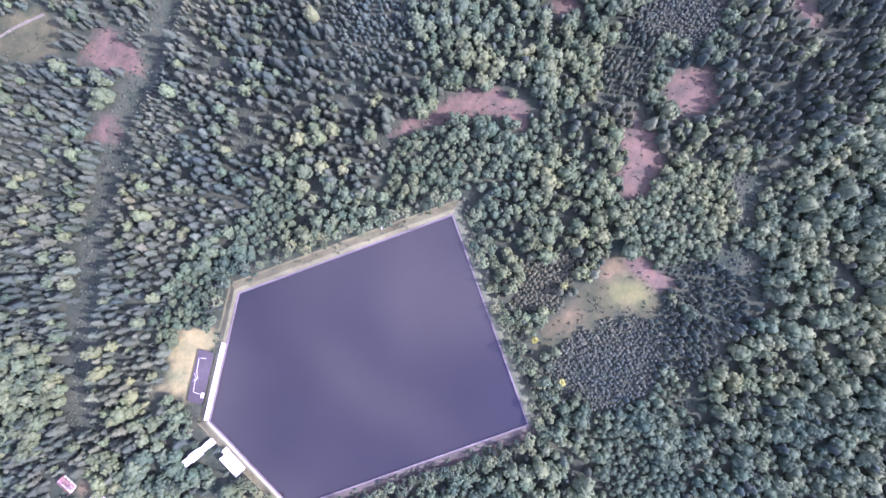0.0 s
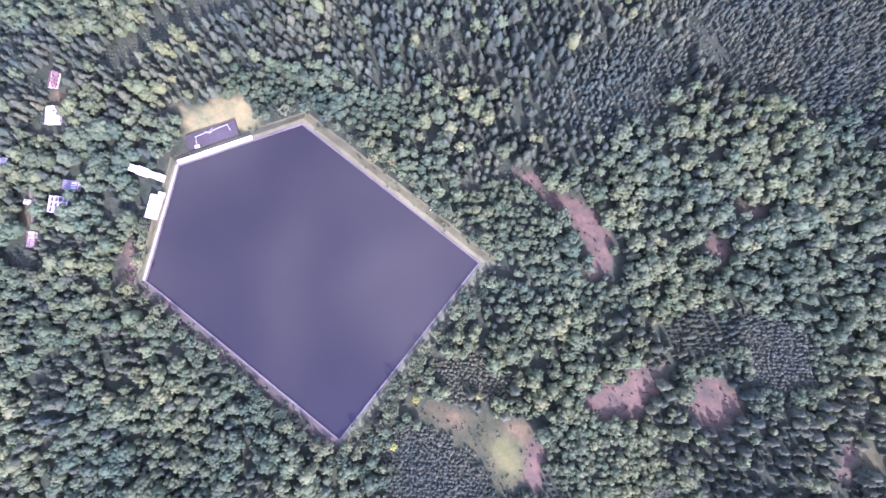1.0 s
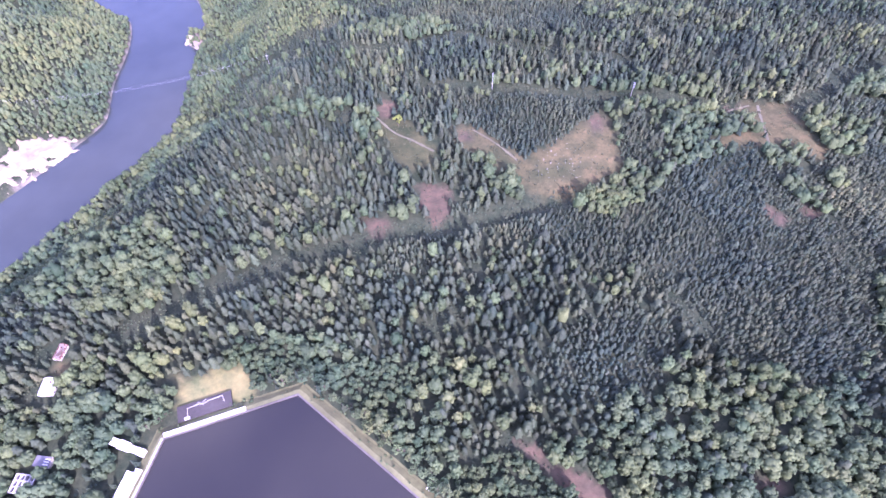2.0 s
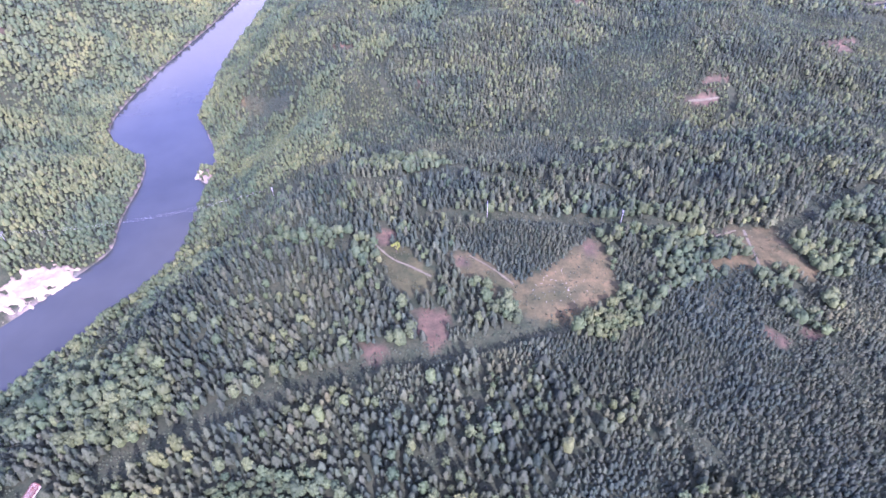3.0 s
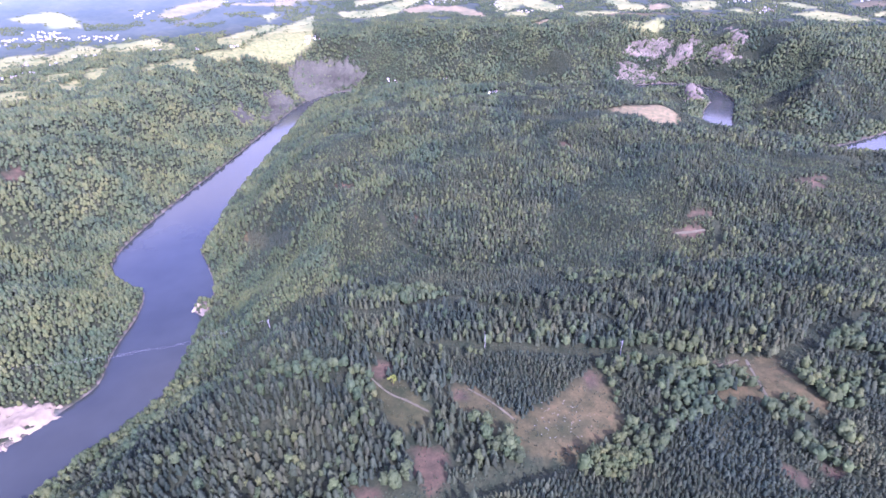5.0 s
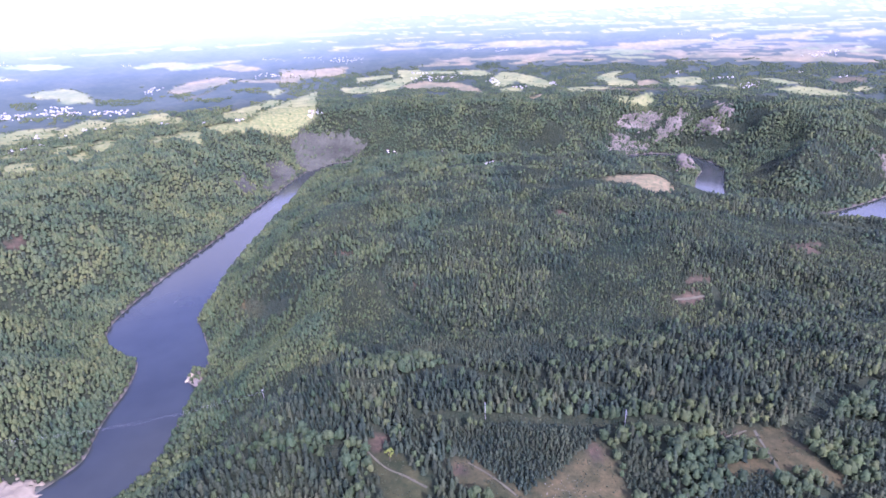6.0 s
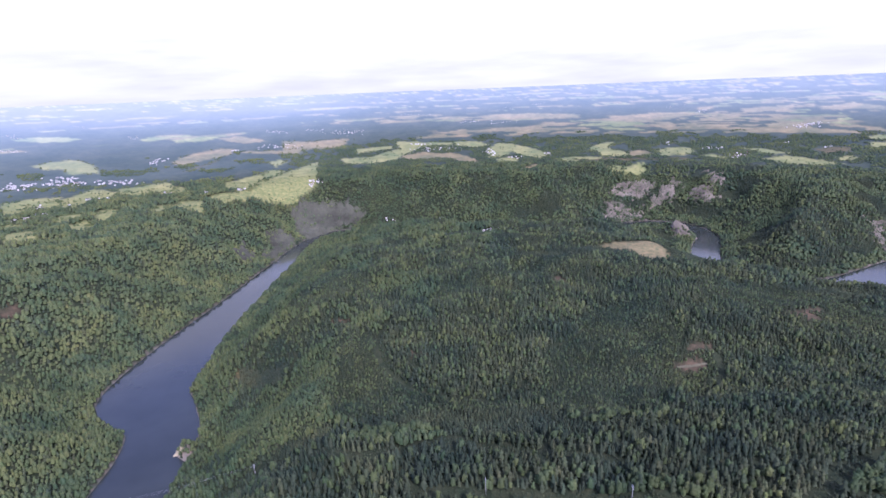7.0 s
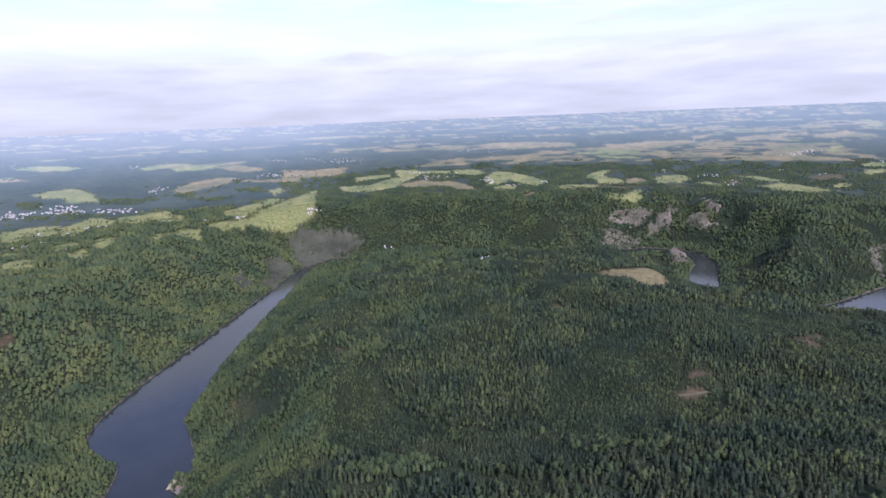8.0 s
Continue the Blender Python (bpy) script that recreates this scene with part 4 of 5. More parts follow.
def box(x0, x1, y0, y1, z0, z1, soft=0.0):
    bm = block(bmesh.new(), x0, x1, y0, y1, z0, z1)
    if soft:
        bmesh.ops.bevel(bm, geom=bm.edges[:], offset=soft, segments=1, affect="EDGES")
    return bm


def gable(w, d, z, rise, over=0.5, thick=0.25):
    """A pitched roof with thickness, its ridge along y."""
    bm = bmesh.new()
    a, b = w / 2 + over, d / 2 + over
    s = rise / (w / 2)
    prof = [(-a, z - over * s), (0, z + rise), (a, z - over * s), (a, z - over * s - thick), (0, z + rise - thick), (-a, z - over * s - thick)]
    rows = [[bm.verts.new((x, y, h)) for x, h in prof] for y in (-b, b)]
    for i in range(6):
        j = (i + 1) % 6
        bm.faces.new((rows[0][i], rows[0][j], rows[1][j], rows[1][i]))
    for r in rows:
        bm.faces.new((r[0], r[1], r[4], r[5]))
        bm.faces.new((r[1], r[2], r[3], r[4]))
    bmesh.ops.recalc_face_normals(bm, faces=bm.faces)
    return bm


def house_walls(w, d, h, rise):
    bm = bmesh.new()
    rows = [[bm.verts.new((x, y, z)) for x, z in ((-w / 2, -1.5), (w / 2, -1.5), (w / 2, h), (0, h + rise), (-w / 2, h))] for y in (-d / 2, d / 2)]
    for i in range(5):
        j = (i + 1) % 5
        bm.faces.new((rows[0][i], rows[0][j], rows[1][j], rows[1][i]))
    for r in rows:
        bm.faces.new(r)
    bmesh.ops.recalc_face_normals(bm, faces=bm.faces)
    return bm


GLASS, _, _, gb = material("window_glass", 0.08, 0.6)
gb.inputs["Base Color"].default_value = (0.03, 0.035, 0.045, 1)
DARK_WOOD = plain("brown_wood", (0.14, 0.085, 0.05), 0.8, 3.0, 0.25)
GREY_ROOF = plain("grey_roof_sheet", (0.10, 0.098, 0.10), 0.7, 0.6, 0.2)
STEEL = plain("galvanised_steel", (0.36, 0.37, 0.38), 0.45, 2.0, 0.1)


def house(x, y, turn, w, d, h, rise, roof, label, group="", wall=None, detail=True):
    ob = thing("house", pose(x, y, ground_z(x, y), 0, 0, turn), label, "house", group)
    body = part("wall", house_walls(w, d, h, rise), wall or WALL, ob)
    top = part("roof", gable(w, d, h, rise), roof, ob)
    if detail:
        chim = part("chimney", box(w * 0.16, w * 0.16 + 0.7, d * 0.2, d * 0.2 + 0.7, h, h + rise + 0.8, 0.04), RED_ROOF, top)
        for sx in (-1, 1):
            for k in (-0.28, 0.0, 0.28):
                part("window", box(sx * w / 2 - 0.06, sx * w / 2 + 0.06, k * d - 0.6, k * d + 0.6, 1.0, 2.3), GLASS, ob, "dark window pane")
        part("door", box(-0.55, 0.55, -d / 2 - 0.06, -d / 2 + 0.05, 0, 2.1), DARK_WOOD, ob, "brown wooden door")
    return ob


def offset_ring(poly, d):
    """The polygon moved outwards by d, mitred."""
    out = []
    area = sum(a[0] * b[1] - b[0] * a[1] for a, b in zip(poly, np.roll(poly, -1, 0)))
    s = 1 if area > 0 else -1
    n = len(poly)
    for i in range(n):
        a, b, c = poly[i - 1], poly[i], poly[(i + 1) % n]
        e, g = (b - a) / np.hypot(*(b - a)), (c - b) / np.hypot(*(c - b))
        n1, n2 = np.array([e[1], -e[0]]) * s, np.array([g[1], -g[0]]) * s
        out.append(b + (n1 + n2) / (1 + n1 @ n2) * d)
    return np.array(out)


def banded(rows, sides=(0, 1, 2, 3, 4), cuts=1, rough=0.0):
    """Bands of quads between rings given as (offset, z), along the chosen sides of the basin."""
    bm = bmesh.new()
    rings = [offset_ring(BASIN, d) for d, z in rows]
    rs = np.random.RandomState(9)
    for s in sides:
        grid = []
        for (d, z), p in zip(rows, rings):
            line = []
            for c in range(cuts + 1):
                q = p[s] + (p[(s + 1) % 5] - p[s]) * c / cuts
                edge = 0 < c < cuts
                line.append(bm.verts.new((q[0] + edge * rs.uniform(-rough, rough), q[1] + edge * rs.uniform(-rough, rough), z)))
            grid.append(line)
        for a, b in zip(grid, grid[1:]):
            for c in range(cuts):
                bm.faces.new((a[c], a[c + 1], b[c + 1], b[c]))
    bmesh.ops.remove_doubles(bm, verts=bm.verts, dist=0.001)
    bmesh.ops.recalc_face_normals(bm, faces=bm.faces)
    return bm


# the storage basin; its sides in turn: A-B, B-C, C-D, D-E, E-A
DRY_GRASS = plain("dry_bank_grass", (0.104, 0.106, 0.043), 0.95, 0.4, 0.35)
GREEN_BANK = plain("green_bank_grass", (0.058, 0.070, 0.032), 0.95, 0.4, 0.35)
RED_BANK = plain("reddish_bare_bank", (0.050, 0.047, 0.030), 0.95, 0.4, 0.3)
basin = thing("reservoir_basin", pose(0, 0, 0), "five-sided concrete-edged storage basin full of dark water", "reservoir", kind="structure")
for side_no, mat, words in ((0, DRY_GRASS, "dry grassy bank"), (1, GREEN_BANK, "green grassy bank"), (2, RED_BANK, "bare reddish bank"), (3, DRY_GRASS, "dry grassy bank"), (4, DRY_GRASS, "dry grassy bank")):
    part("bank", banded([(15, -4.9), (9.5, -3.6), (4.0, -0.5), (0.65, -0.2)], (side_no,), 24, 0.5), mat, basin, words)
part("kerb", banded([(0.7, -0.6), (0.7, 0.22), (-0.55, 0.22), (-0.6, -1.3)]), plain("weathered_concrete", (0.092, 0.084, 0.070), 0.9, 0.5, 0.25, 0.1), basin, "weathered concrete kerb")
part("lining", banded([(-0.6, -1.2), (-0.7, -1.25), (-16, -9)]), ASPHALT, basin, "dark lining")
bm = bmesh.new()
bm.faces.new([bm.verts.new((*p, -1.1)) for p in offset_ring(BASIN, -0.25)])
bmesh.ops.recalc_face_normals(bm, faces=bm.faces)
part("water_surface", bm, POOL_WATER, basin, "still dark violet-grey water")


def along(a, b, d0, d1, z0, z1):
    """A slab beside the line a-b, from d0 to d1 metres on its left."""
    a, b = np.array(a, float), np.array(b, float)
    e = (b - a) / np.hypot(*(b - a))
    n = np.array([-e[1], e[0]])
    bm = bmesh.new()
    lo = [bm.verts.new((*p, z0)) for p in (a + n * d0, b + n * d0, b + n * d1, a + n * d1)]
    hi = [bm.verts.new((*p, z1)) for p in (a + n * d0, b + n * d0, b + n * d1, a + n * d1)]
    bm.faces.new(lo[::-1])
    bm.faces.new(hi)
    for i in range(4):
        j = (i + 1) % 4
        bm.faces.new((lo[i], lo[j], hi[j], hi[i]))
    bmesh.ops.recalc_face_normals(bm, faces=bm.faces)
    return bm


E_, N_, D_ = (-236.0, 111.0), (-175.0, 133.4), (-256.0, 15.0)
prom = thing("promenade", pose(0, 0, 0), "white concrete promenade along the basin's edge with a low wall", "promenade", kind="structure")
part("slab", along(E_, N_, 0.62, 4.6, -1.5, 0.30), CONCRETE, prom)
part("low_wall", along(E_, N_, 3.4, 4.0, 0.305, 1.2), WHITE, prom, "low white wall")
part("slab", along(D_, E_, 0.62, 2.0, -1.5, 0.28), CONCRETE, prom)
for k in range(22):
    f = (k + 0.5) / 22
    px, py = E_[0] + (N_[0] - E_[0]) * f, E_[1] + (N_[1] - E_[1]) * f
    nx, ny = -0.345, 0.938
    part("railing_post", box(px + nx * 0.9 - 0.05, px + nx * 0.9 + 0.05, py + ny * 0.9 - 0.05, py + ny * 0.9 + 0.05, 0.29, 1.3), STEEL, prom)
part("rail", along(E_, N_, 0.87, 0.95, 1.3, 1.37), STEEL, prom)

# the paved yard with its pipework, beside the lawn
yard = thing("valve_yard", pose(-211, 138, -1.6, 0, 0, 20), "sunken paved yard with pale pipes beside the basin", "yard", kind="structure")
part("paving", box(-22, 22, -7, 6.5, -1.6, -0.3, 0.1), plain("violet_grey_paving", (0.038, 0.034, 0.029), 0.85, 0.4, 0.25), yard)


def tube(points, r, sides=6):
    bm = bmesh.new()
    p = [Vector(q) for q in points]
    rows = []
    for i, q in enumerate(p):
        way = (p[min(i + 1, len(p) - 1)] - p[max(i - 1, 0)]).normalized()
        s = way.cross(Vector((0.03, 0.02, 1))).normalized() if abs(way.z) < 0.95 else Vector((1, 0, 0))
        u = s.cross(way)
        rows.append([bm.verts.new(q + r * (math.cos(a) * s + math.sin(a) * u)) for a in (k * 2 * math.pi / sides for k in range(sides))])
    for a, b in zip(rows, rows[1:]):
        for k in range(sides):
            bm.faces.new((a[k], a[(k + 1) % sides], b[(k + 1) % sides], b[k]))
    bm.faces.new(rows[0])
    bm.faces.new(rows[-1])
    bmesh.ops.recalc_face_normals(bm, faces=bm.faces)
    return bm


part("pipe", tube([(-13, -6, 0.3), (-14, -5, 0.3), (-13.4, 2.4, 0.3), (-4, 3.2, 0.3), (-1, 1.6, 0.3), (3, 3.4, 0.3), (15, 4.0, 0.3), (16, -1.5, 0.3)], 0.26), CONCRETE, yard, "white pipe")
part("pipe", tube([(-5, 5.2, 0.3), (-2, 2.6, 0.3), (2, 5.4, 0.3)], 0.22), CONCRETE, yard, "white pipe")
part("valve_box", box(-16.2, -12, -7.0, -4.6, -0.3, 0.9, 0.08), CONCRETE, yard, "concrete box")

# buildings
pump = thing("pump_house", pose(-253.6, 75.5, -3.6, 0, 0, -12), "flat-roofed white pump house at the basin's edge", "building")
part("wall", box(-4.6, 4.6, -9.8, 9.8, -1.5, 5.2), WALL, pump)
part("roof", box(-4.9, 4.9, -10.1, 10.1, 5.2, 5.55, 0.05), WHITE, pump, "white flat roof")
part("parapet", box(-4.9, 4.9, 9.8, 10.1, 5.55, 6.0, 0.04), WHITE, pump)
part("parapet", box(-4.9, 4.9, -10.1, -9.8, 5.55, 6.0, 0.04), WHITE, pump)
part("annex", box(0.0, 5.2, 9.8, 13.4, -1.5, 4.2, 0.05), WHITE, pump, "low white annex")
for k in (-7, -3.5, 0, 3.5, 7):
    part("window", box(-4.68, -4.55, k - 0.8, k + 0.8, 1.4, 3.4), GLASS, pump, "dark window pane")
part("door", box(-1.0, 1.0, -9.9, -9.75, 0, 2.4), DARK_WOOD, pump)
part("roof_vent", box(-1.6, -0.6, 2.2, 3.2, 5.55, 6.3, 0.06), GREY_ROOF, pump)

lodge = thing("works_building", pose(-263.0, 104.0, -4.0, 0, 0, -17.5), "long low white works building in stepped sections", "building")
for k, (x0, x1, h, d) in enumerate(((-15, -8, 5.0, 3.0), (-8, 1, 4.2, 3.6), (1, 8.5, 3.6, 2.6), (8.5, 15, 3.2, 3.0))):
    sec = part("section", box(x0 + 0.01, x1 - 0.01, -d + 0.5, d, -1.0, h), WALL, lodge)
    part("roof", box(x0 - 0.1, x1 - 0.12, -d + 0.3, d + 0.2, h, h + 0.25, 0.04), WHITE, sec, "white flat roof")
    part("skylight", box(x0 + 1.5, x0 + 2.8, -1.0, 0.4, h + 0.25, h + 0.6, 0.05), GREY_ROOF, sec, "grey skylight")
    part("window", box(x0 + 1.2, x0 + 2.6, -d + 0.43, -d + 0.52, 1.0, 2.4), GLASS, sec)

house(-349.5, 153, 2, 11.5, 14.5, 4.2, 1.6, WHITE, "house with a bright white sheet roof among trees")
house(-353.5, 185, -5, 7.0, 13.5, 3.4, 2.6, RED_ROOF, "small house with a faded red tiled roof among trees")
house(-356, 46.5, 3, 6.5, 12.5, 3.4, 2.4, RED_ROOF, "small house with a faded red roof among trees")
house(-397, 114, 80, 7.0, 12.0, 3.2, 1.4, WHITE, "house with a white roof at the lane's end")
house(-362, 78, 84, 3.0, 7.5, 2.4, 0.7, WHITE, "narrow white-roofed shed beside the lane")

frame_b = thing("roofless_building", pose(-335, 76, ground_z(-335, 76), 0, 0, -4), "roofless building with a white grid of walls", "building")
part("floor_slab", box(-8.2, 8.2, -7, 7, -1.5, 2.6), ASPHALT, frame_b)
for k in range(5):
    part("wall", box(-8.2 + k * 3.9 + 0.0, -8.2 + k * 3.9 + 0.8, -7, 7, 0.3, 4.6, 0.05), CONCRETE, frame_b)
for k in range(4):
    for q in range(4):
        part("cross_wall", box(-7.39 + k * 3.9, -4.31 + k * 3.9, -7 + q * 4.4, -6.2 + q * 4.4, 0.3, 4.3, 0.05), CONCRETE, frame_b)
barn = thing("workshop", pose(-326.5, 92.5, ground_z(-326.5, 92.5), 0, 0, -6), "grey flat-roofed workshop with white skylight strips", "building")
part("wall", box(-6.5, 6.5, -3.8, 3.8, -1.5, 3.8), WALL, barn)
part("roof", box(-6.8, 6.8, -4.1, 4.1, 3.8, 4.1, 0.05), GREY_ROOF, barn, "grey flat roof")
for k in (-2, 0, 2):
    part("skylight", box(1.2, 5.6, k - 0.35, k + 0.35, 4.1, 4.35, 0.04), WHITE, barn, "white skylight strip")
part("door", box(-1.4, 1.4, -3.88, -3.75, 0, 2.8), DARK_WOOD, barn)
hut = thing("kiosk", pose(-25, 78, -3.6, 0, 0, -38), "tiny white kiosk on the grassy bank", "hut")
part("wall", box(-1.1, 1.1, -1.4, 1.4, -1, 2.2), WALL, hut)
part("roof", box(-1.3, 1.3, -1.6, 1.6, 2.2, 2.4, 0.04), WHITE, hut, "white roof")
part("door", box(-0.45, 0.45, -1.46, -1.36, 0, 2.0), DARK_WOOD, hut)

# masts of a power line along the cut through the woods
for mx, my in ((36, 541), (200, 520), (-742, 655), (-300, 706)):
    mast = thing("power_mast", pose(mx, my, ground_z(mx, my)), "pale steel power mast in a forest cut" if mx > 0 else "pale steel power mast above the river's bank", "mast", "masts of the power line")
    part("pole", tube([(0, 0, -1), (0, 0, 12), (0, 0, 25)], 0.26, 8), STEEL, mast)
    for z, w in ((23.5, 3.0), (20.5, 4.0)):
        arm = part("cross_arm", box(-0.15, 0.15, -w, w, z, z + 0.3, 0.03), STEEL, mast)
        for s in (-w + 0.2, w - 0.2):
            part("insulator", tube([(0, s, z), (0, s, z - 1.2)], 0.16), GLASS, arm)


# its wires across the river
ends = [Vector((x, y, ground_z(x, y) + 23.5)) for x, y in ((-742, 655), (-300, 706))]
for off in (-2.8, 0.0, 2.8):
    run = []
    for k in range(25):
        f = k / 24
        p = ends[0].lerp(ends[1], f)
        run.append((p.x, p.y + off, p.z - 4 * 18 * f * (1 - f)))
    wire = tube(run, 0.03, 4)
    me = bpy.data.meshes.new("power_wire")
    wire.to_mesh(me)
    wire.free()
    me.materials.append(STEEL)
    tagged(new("power_wire", me), "thin sagging steel power wire over the river", "wire", "wires of the power line")


# ---- rock faces ----
def cliff(mat, label, poly, lift, step, seed):
    """A broken rock face that stands proud of the slope."""
    poly = np.array(poly, float)
    x0, y0, x1, y1 = poly[:, 0].min() - 10, poly[:, 1].min() - 10, poly[:, 0].max() + 10, poly[:, 1].max() + 10
    gx, gy = np.meshgrid(np.arange(x0, x1 + step, step), np.arange(y0, y1 + step, step), indexing="ij")
    rs = np.random.RandomState(seed)
    gx, gy = gx + rs.uniform(-.35, .35, gx.shape) * step, gy + rs.uniform(-.35, .35, gx.shape) * step
    d = inside(gx, gy, poly) + step * (3.6 * lumps(gx, gy, step * 9, seed) + 1.4 * lumps(gx, gy, step * 3.5, seed + 5))
    ribs = np.abs(lumps(gx, gy, step * 7, seed + 1)) + 0.6 * np.abs(lumps(gx, gy, step * 3, seed + 2)) + rs.uniform(0, 0.5, gx.shape)
    z = height(gx, gy) + np.where(d > 0, lift * fade(0, step * 2.5, d) * (0.35 + 0.6 * ribs), -5.0)
    nx, ny = gx.shape
    i, j = np.meshgrid(np.arange(nx - 1), np.arange(ny - 1), indexing="ij")
    q = np.stack([i * ny + j, (i + 1) * ny + j, (i + 1) * ny + j + 1, i * ny + j + 1], -1)
    near = (d[:-1, :-1] > -step * 1.5) | (d[1:, 1:] > -step * 1.5)
    ob = mesh_object("rock_face", np.stack([gx, gy, z], -1).reshape(-1, 3), q[near], mat)
    return tagged(ob, label, "cliff", "rock faces over the river")


cliff(PALE_ROCK, "bright pale rock face at the river's edge", [(-720, 520), (-730, 570), (-706, 626), (-676, 637), (-636, 628), (-622, 610), (-645, 588), (-690, 545)], 4.5, 3.0, 71)
cliff(PALE_ROCK, "small pale rock knob on the river's edge", [(-522, 884), (-524, 896), (-514, 902), (-508, 888)], 5, 2.5, 72)
WORDS = ("grey-brown broken cliffs above the river bend", "broken rocks down to the water's edge", "scattered grey rocks on the valley's side", "pinkish-grey cliff over the river's far bend",
         "broad pinkish-grey scree on the wooded slope", "pinkish-grey rock rib on the wooded slope", "scattered rock outcrops high on the wooded slope", "small rock outcrop among trees on the slope", "grey rocks above the far river bank")
for k, (words, outline) in enumerate(zip(WORDS, CLIFFS)):
    cliff(BROWN_ROCK if k < 3 else ROCK, words, outline, 11 if k < 3 else 5, 4.5 if k < 3 else 6.0, 173 + k)
cliff(ROCK, "rounded rock knob in the river's bend", [(940, 2200), (955, 2300), (1010, 2330), (1025, 2250), (1000, 2190)], 12, 6.0, 79)


# ---- trees that stand singly ----
def trunk_mesh(tall, r, rs):
    bm = tube([(0, 0, -0.5), (rs.uniform(-.2, .2), rs.uniform(-.2, .2), tall * 0.4), (rs.uniform(-.4, .4), rs.uniform(-.4, .4), tall * 0.75)], r, 7)
    top = [v for v in bm.verts if v.co.z > tall * 0.6]
    mid = sum((v.co for v in top), Vector()) / len(top)
    for v in top:
        v.co = mid + (v.co - mid) * 0.4
    for k in range(5):
        a, z = rs.uniform(0, 6.28), tall * rs.uniform(0.35, 0.65)
        limb = tube([(0, 0, z), (math.cos(a) * tall * 0.16, math.sin(a) * tall * 0.16, z + tall * 0.14)], r * 0.35, 5)
        me = bpy.data.meshes.new("limb")
        limb.to_mesh(me)
        limb.free()
        bm.from_mesh(me)
        bpy.data.meshes.remove(me)
    return bm


def clumps_mesh(places, rs):
    """Small uneven clumps of leaves at (x, y, z, radius)."""
    bm = bmesh.new()
    for x, y, z, r in places:
        ring6 = [bm.verts.new((x + r * rs.uniform(.6, 1.2) * math.cos(a), y + r * rs.uniform(.6, 1.2) * math.sin(a), z + r * rs.uniform(-.35, .35)))
                 for a in (k * 1.2566 + rs.uniform(-.3, .3) for k in range(5))]
        hi, lo = bm.verts.new((x, y, z + r * rs.uniform(.5, .9))), bm.verts.new((x, y, z - r * rs.uniform(.4, .8)))
        for k in range(5):
            bm.faces.new((ring6[k], ring6[(k + 1) % 5], hi))
            bm.faces.new((ring6[(k + 1) % 5], ring6[k], lo))
    return bm


def broad_tree(rs, leaves, label):
    tall, wide = 13.0, 4.0
    ob = thing("tree", pose(0, 0, 0), label, "tree", "trees round the basin")
    part("trunk", trunk_mesh(tall, 0.26, rs), BARK, ob)
    spots = []
    for k in range(46):
        a, e = rs.uniform(0, 6.28), math.asin(rs.uniform(-0.45, 1.0))
        s = rs.uniform(0.62, 1.0)
        spots.append((wide * s * math.cos(a) * math.cos(e), wide * s * math.sin(a) * math.cos(e), tall * 0.62 + tall * 0.34 * s * math.sin(e), rs.uniform(0.7, 1.35)))
    part("crown", clumps_mesh(spots, rs), leaves, ob)
    return ob


def spruce_tree(rs, label):
    tall = 15.0
    ob = thing("tree", pose(0, 0, 0), label, "tree", "trees round the basin")
    part("trunk", trunk_mesh(tall, 0.22, rs), BARK, ob)
    bm = bmesh.new()
    for t in range(7):
        z, w = tall * (0.18 + 0.78 * t / 7), 3.0 * (1 - t / 7.6)
        n = 11
        tip = bm.verts.new((0, 0, z + tall * 0.17))
        vs = [bm.verts.new((w * (1.0 if k % 2 else 0.62) * rs.uniform(.85, 1.15) * math.cos(k * 6.2832 / n + t), w * (1.0 if k % 2 else 0.62) * rs.uniform(.85, 1.15) * math.sin(k * 6.2832 / n + t), z + rs.uniform(-.3, .3)))
              for k in range(n)]
        for k in range(n):
            bm.faces.new((vs[k], vs[(k + 1) % n], tip))
    part("crown", bm, SPRUCE_SINGLE, ob)
    return ob


GOLD = leafy("yellowing_leaves", (0.14, 0.17, 0.035), (0.20, 0.23, 0.045), (0.26, 0.27, 0.06), single=True)


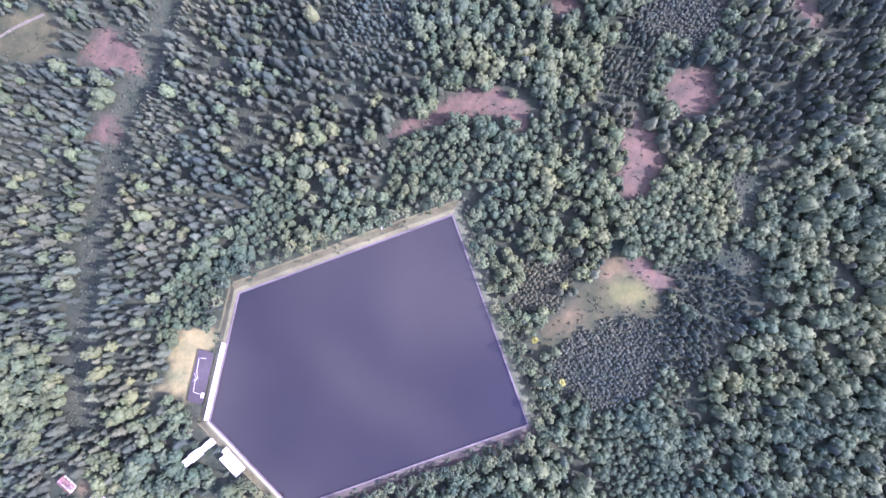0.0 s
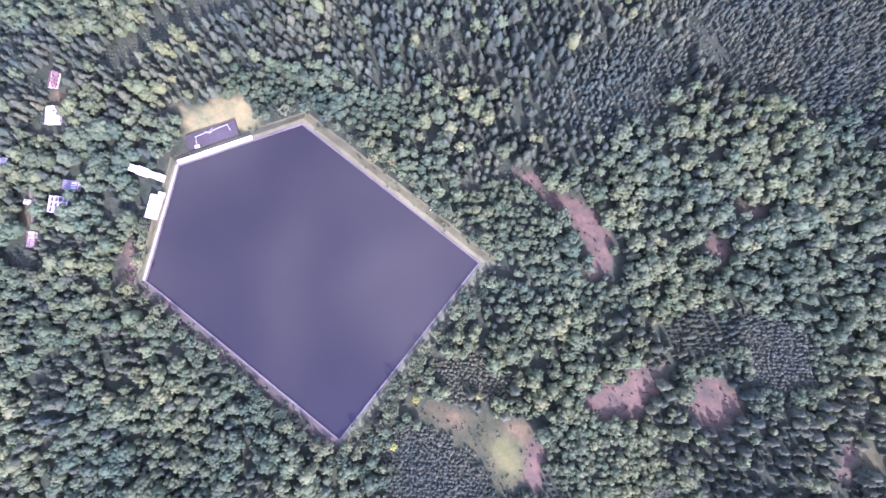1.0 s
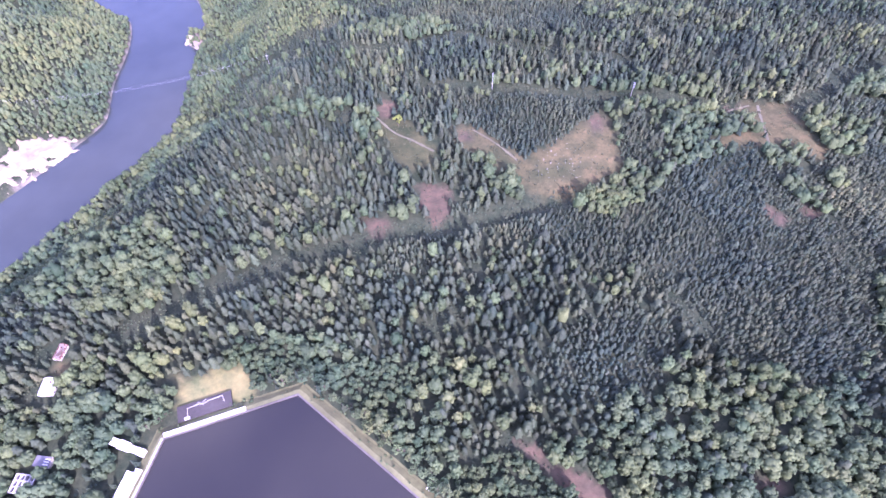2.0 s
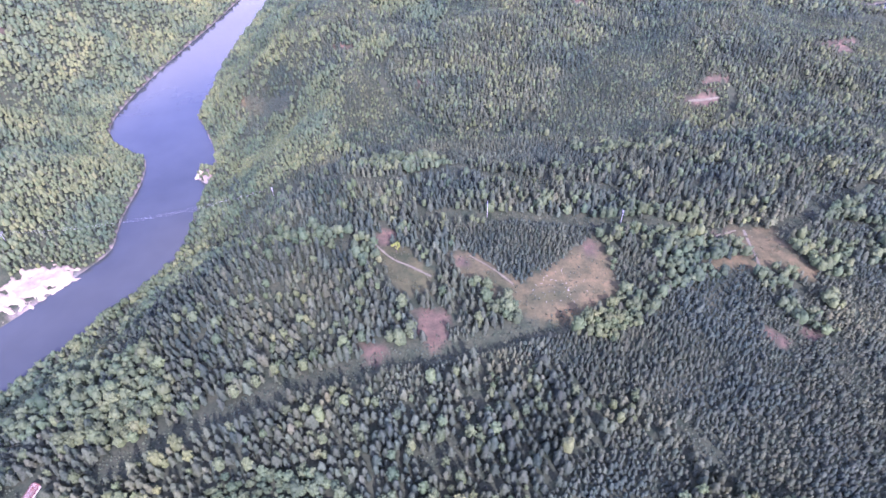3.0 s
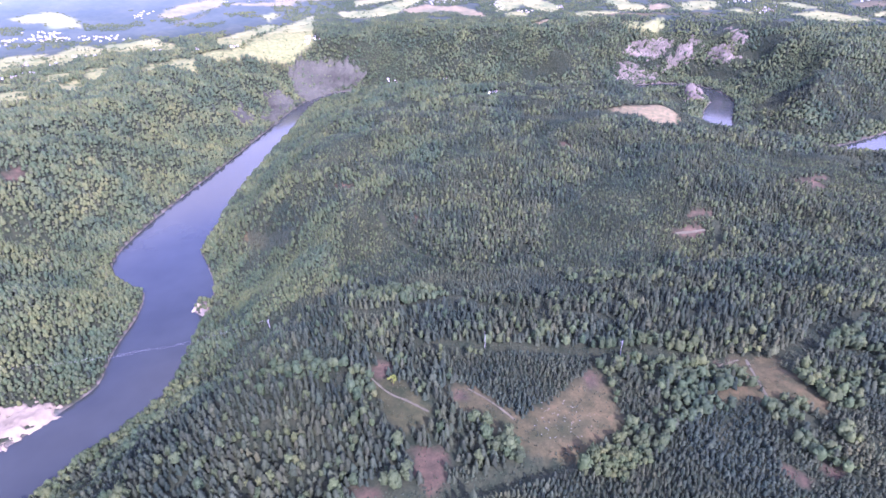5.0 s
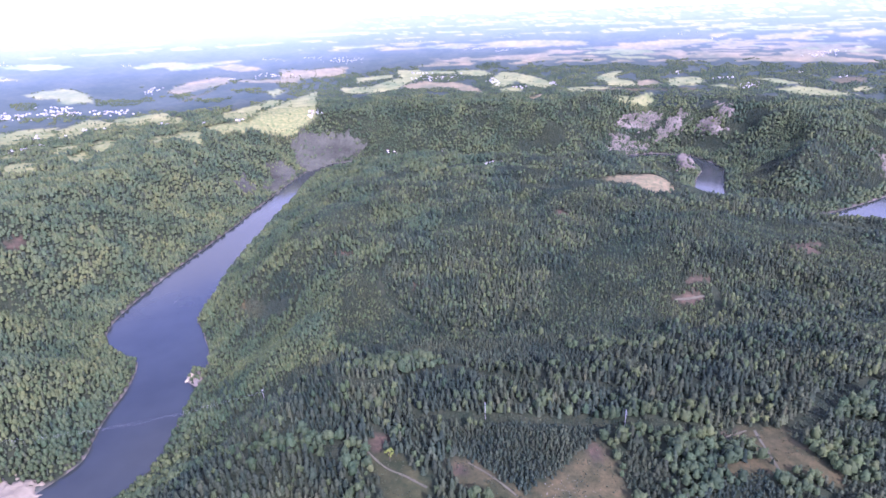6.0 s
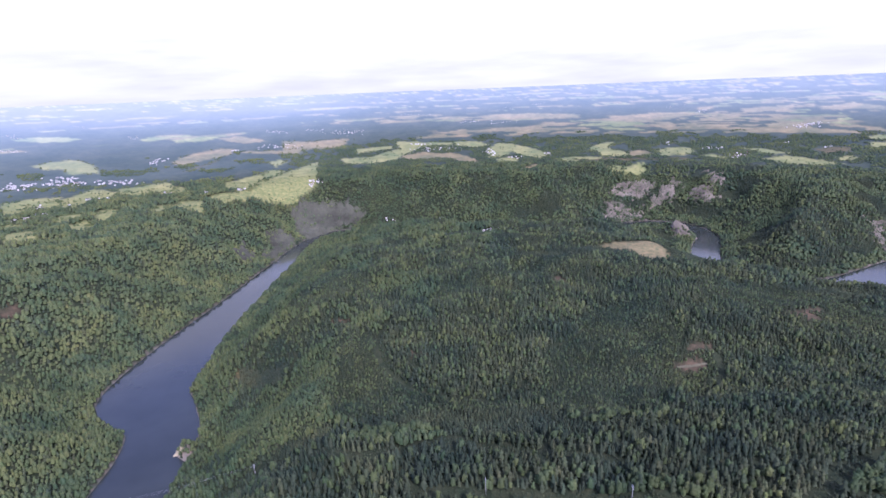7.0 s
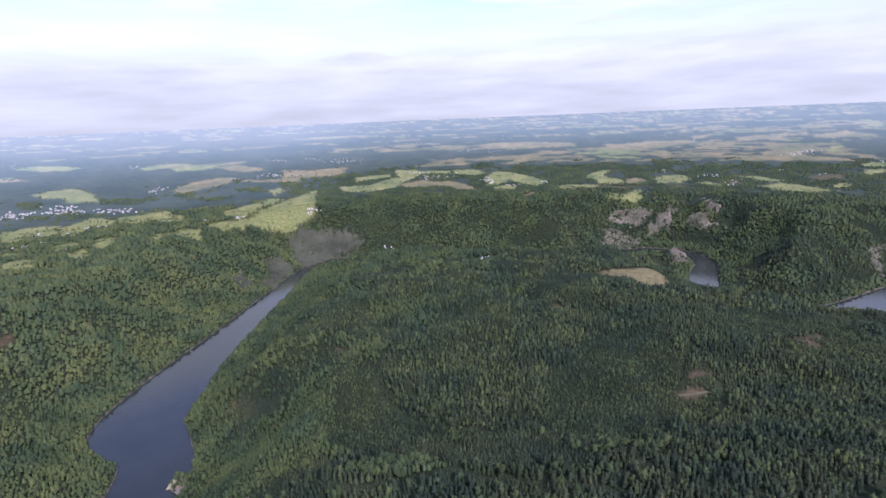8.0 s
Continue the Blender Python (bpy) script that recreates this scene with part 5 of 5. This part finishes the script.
def single_trees():
    rs = np.random.RandomState(12)
    kinds = [broad_tree(rs, BROAD_SINGLE, "leafy broadleaf tree on the basin's outer bank") for _ in range(4)] + [spruce_tree(rs, "grey-green spruce near the basin's bank") for _ in range(2)]
    first = set()
    x, y = scatter(0, 330, 180, 6.9, rs)
    d = -inside(x, y, BASIN)
    dry_side = ((x + 135) * 0.601 + (y - 148) * 0.799 > 0) | ((x + 236) * -0.344 + (y - 111) * 0.939 > 0)
    m = (d > np.where(dry_side, 11.5, 6.5)) & (d < 22.5) & (cover_at(x, y)[1] < -1) & (yard_at(x, y) < 0)
    m &= inside(x, y, np.array([(-232, 128), (-192, 150), (-186, 140), (-228, 122)], float)) < -6
    xs, ys = x[m][:298], y[m][:298]
    hs = height(xs, ys) + on_bank(d[m][:298])
    for px, py, pz in zip(xs, ys, hs):
        k = rs.randint(0, 6) if rs.uniform() < 0.75 else rs.randint(0, 4)
        s = rs.uniform(0.7, 1.15)
        place = pose(px, py, pz, 0, 0, rs.uniform(0, 360)) @ Matrix.Diagonal((s, s, s * rs.uniform(0.85, 1.1), 1))
        if k in first:
            ob = copy_thing(kinds[k], place)
            ob.matrix_basis = place
        else:
            first.add(k)
            kinds[k].matrix_basis = place
    for px, py, s in ((-75, 473, 1.25), (-33, -72, 0.7), (-50, -108, 0.75)):
        lone = broad_tree(rs, GOLD, "yellowing tree standing out from the green woods")
        lone.matrix_basis = pose(px, py, ground_z(px, py)) @ Matrix.Diagonal((s, s, s, 1))


single_trees()


# ---- stumps and stones in the large clearing ----
def pale_stones():
    rs = np.random.RandomState(3)
    bm = bmesh.new()
    for k in range(70):
        x, y = rs.normal(108, 18), rs.normal(412, 14)
        z, r = ground_z(x, y), rs.uniform(0.25, 0.6)
        vs = [bm.verts.new((x + r * rs.uniform(.7, 1.2) * math.cos(a), y + r * rs.uniform(.7, 1.2) * math.sin(a), z - 0.2)) for a in (0, 1.25, 2.5, 3.8, 5.0)]
        tip = bm.verts.new((x, y, z + r * rs.uniform(.6, 1.0)))
        for a in range(5):
            bm.faces.new((vs[a], vs[(a + 1) % 5], tip))
    ob = part("stones", bm, WHITE, None)
    tagged(ob, "pale stumps and stones strewn over a dry clearing", "stones", kind="stuff")


pale_stones()


# ---- villages far off ----
def villages():
    rs = np.random.RandomState(8)
    base = [house(0, 0, 0, 9, 12, 4.5, 3.2, r, lab, "far village houses", w, False) for r, w, lab in (
        (RED_ROOF, WHITE, "far village house with a red roof and white walls"), (GREY_ROOF, WHITE, "far village house with a grey roof and white walls"),
        (WHITE, WHITE, "far village house with a pale roof and white walls"))]
    places = []
    for cx, cy, sx, sy, n in VILLAGES:
        for _ in range(n):
            x, y = cx + rs.normal(0, sx * 0.6), cy + rs.normal(0, sy * 0.6)
            r = math.hypot(x, y)
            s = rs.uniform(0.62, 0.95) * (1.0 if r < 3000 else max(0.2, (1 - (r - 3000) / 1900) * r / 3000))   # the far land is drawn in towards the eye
            places.append((math.hypot(x, y), rs.choice([0, 0, 1, 1, 2]), pose(x, y, ground_z(x, y), 0, 0, rs.uniform(0, 360)) @ Matrix.Diagonal((s, s, s, 1))))
    places.sort(key=lambda p: p[0])
    used = set()
    for _, k, m in places[:285]:
        if k in used:
            copy_thing(base[k], m).matrix_basis = m
        else:
            used.add(k)
            base[k].matrix_basis = m
    # those farther off are too small to be told apart
    for name, mesh_of, mat in (("village_walls", lambda: house_walls(9, 12, 4.5, 3.2), WHITE), ("village_roofs", lambda: gable(9, 12, 4.5, 3.2), WHITE)):
        me = bpy.data.meshes.new("one")
        one = mesh_of()
        bmesh.ops.triangulate(one, faces=one.faces)
        one.to_mesh(me)
        one.free()
        v = np.array([p.co[:] for p in me.vertices])
        f = np.array([p.vertices[:] for p in me.polygons])
        bpy.data.meshes.remove(me)
        far = [np.array(m) for _, k, m in places[285:]]
        vs = np.concatenate([v @ m[:3, :3].T + m[:3, 3] for m in far])
        fs = np.concatenate([f + i * len(v) for i in range(len(far))])
        tagged(mesh_object(name, vs, fs, mat), "crowded small houses of distant villages", "village", kind="stuff")


villages()


# ---- tracks ----
def ribbon(line, half, label):
    """A strip of gravel laid on the ground."""
    p = dense(line, [0] * len(line), 3.0)[0]
    e = np.gradient(p, axis=0)
    n = np.stack([-e[:, 1], e[:, 0]], 1) / np.hypot(e[:, 0], e[:, 1])[:, None]
    w = half * (1 + 0.25 * lumps(p[:, 0], p[:, 1], 17, 6))[:, None]
    rows = [p - n * w, p, p + n * w]
    v = np.concatenate([np.c_[q, height(q[:, 0], q[:, 1]) + (0.45 if k == 1 else 0.35)] for k, q in enumerate(rows)])
    m = len(p)
    f = [(k * m + i, k * m + i + 1, (k + 1) * m + i + 1, (k + 1) * m + i) for k in (0, 1) for i in range(m - 1)]
    return tagged(mesh_object("track", v, f, TRACK), label, "track", kind="structure")


ribbon([(-108, 494), (-80, 462), (-55, 446), (-32, 430)], 1.1, "narrow pale track across a shaded meadow")
ribbon([(345, 505), (340, 470), (336, 436)], 1.4, "pale gravel track between clearings")
ribbon([(12, 462), (34, 442), (60, 414)], 1.0, "pale track at the edge of a dry clearing")
ribbon([(265, 505), (300, 500), (336, 505)], 1.1, "pale forest track beside young trees")
ribbon([(-365, 95), (-361, 75), (-358, 60), (-362, 52)], 1.6, "worn garden lane between houses")
ribbon([(420, 917), (450, 920), (478, 924)], 2.5, "bare sandy strip on the wooded dome")
ribbon([(271, 6), (275, -25), (279, -57)], 0.6, "narrow pale path along a plot of scrub")
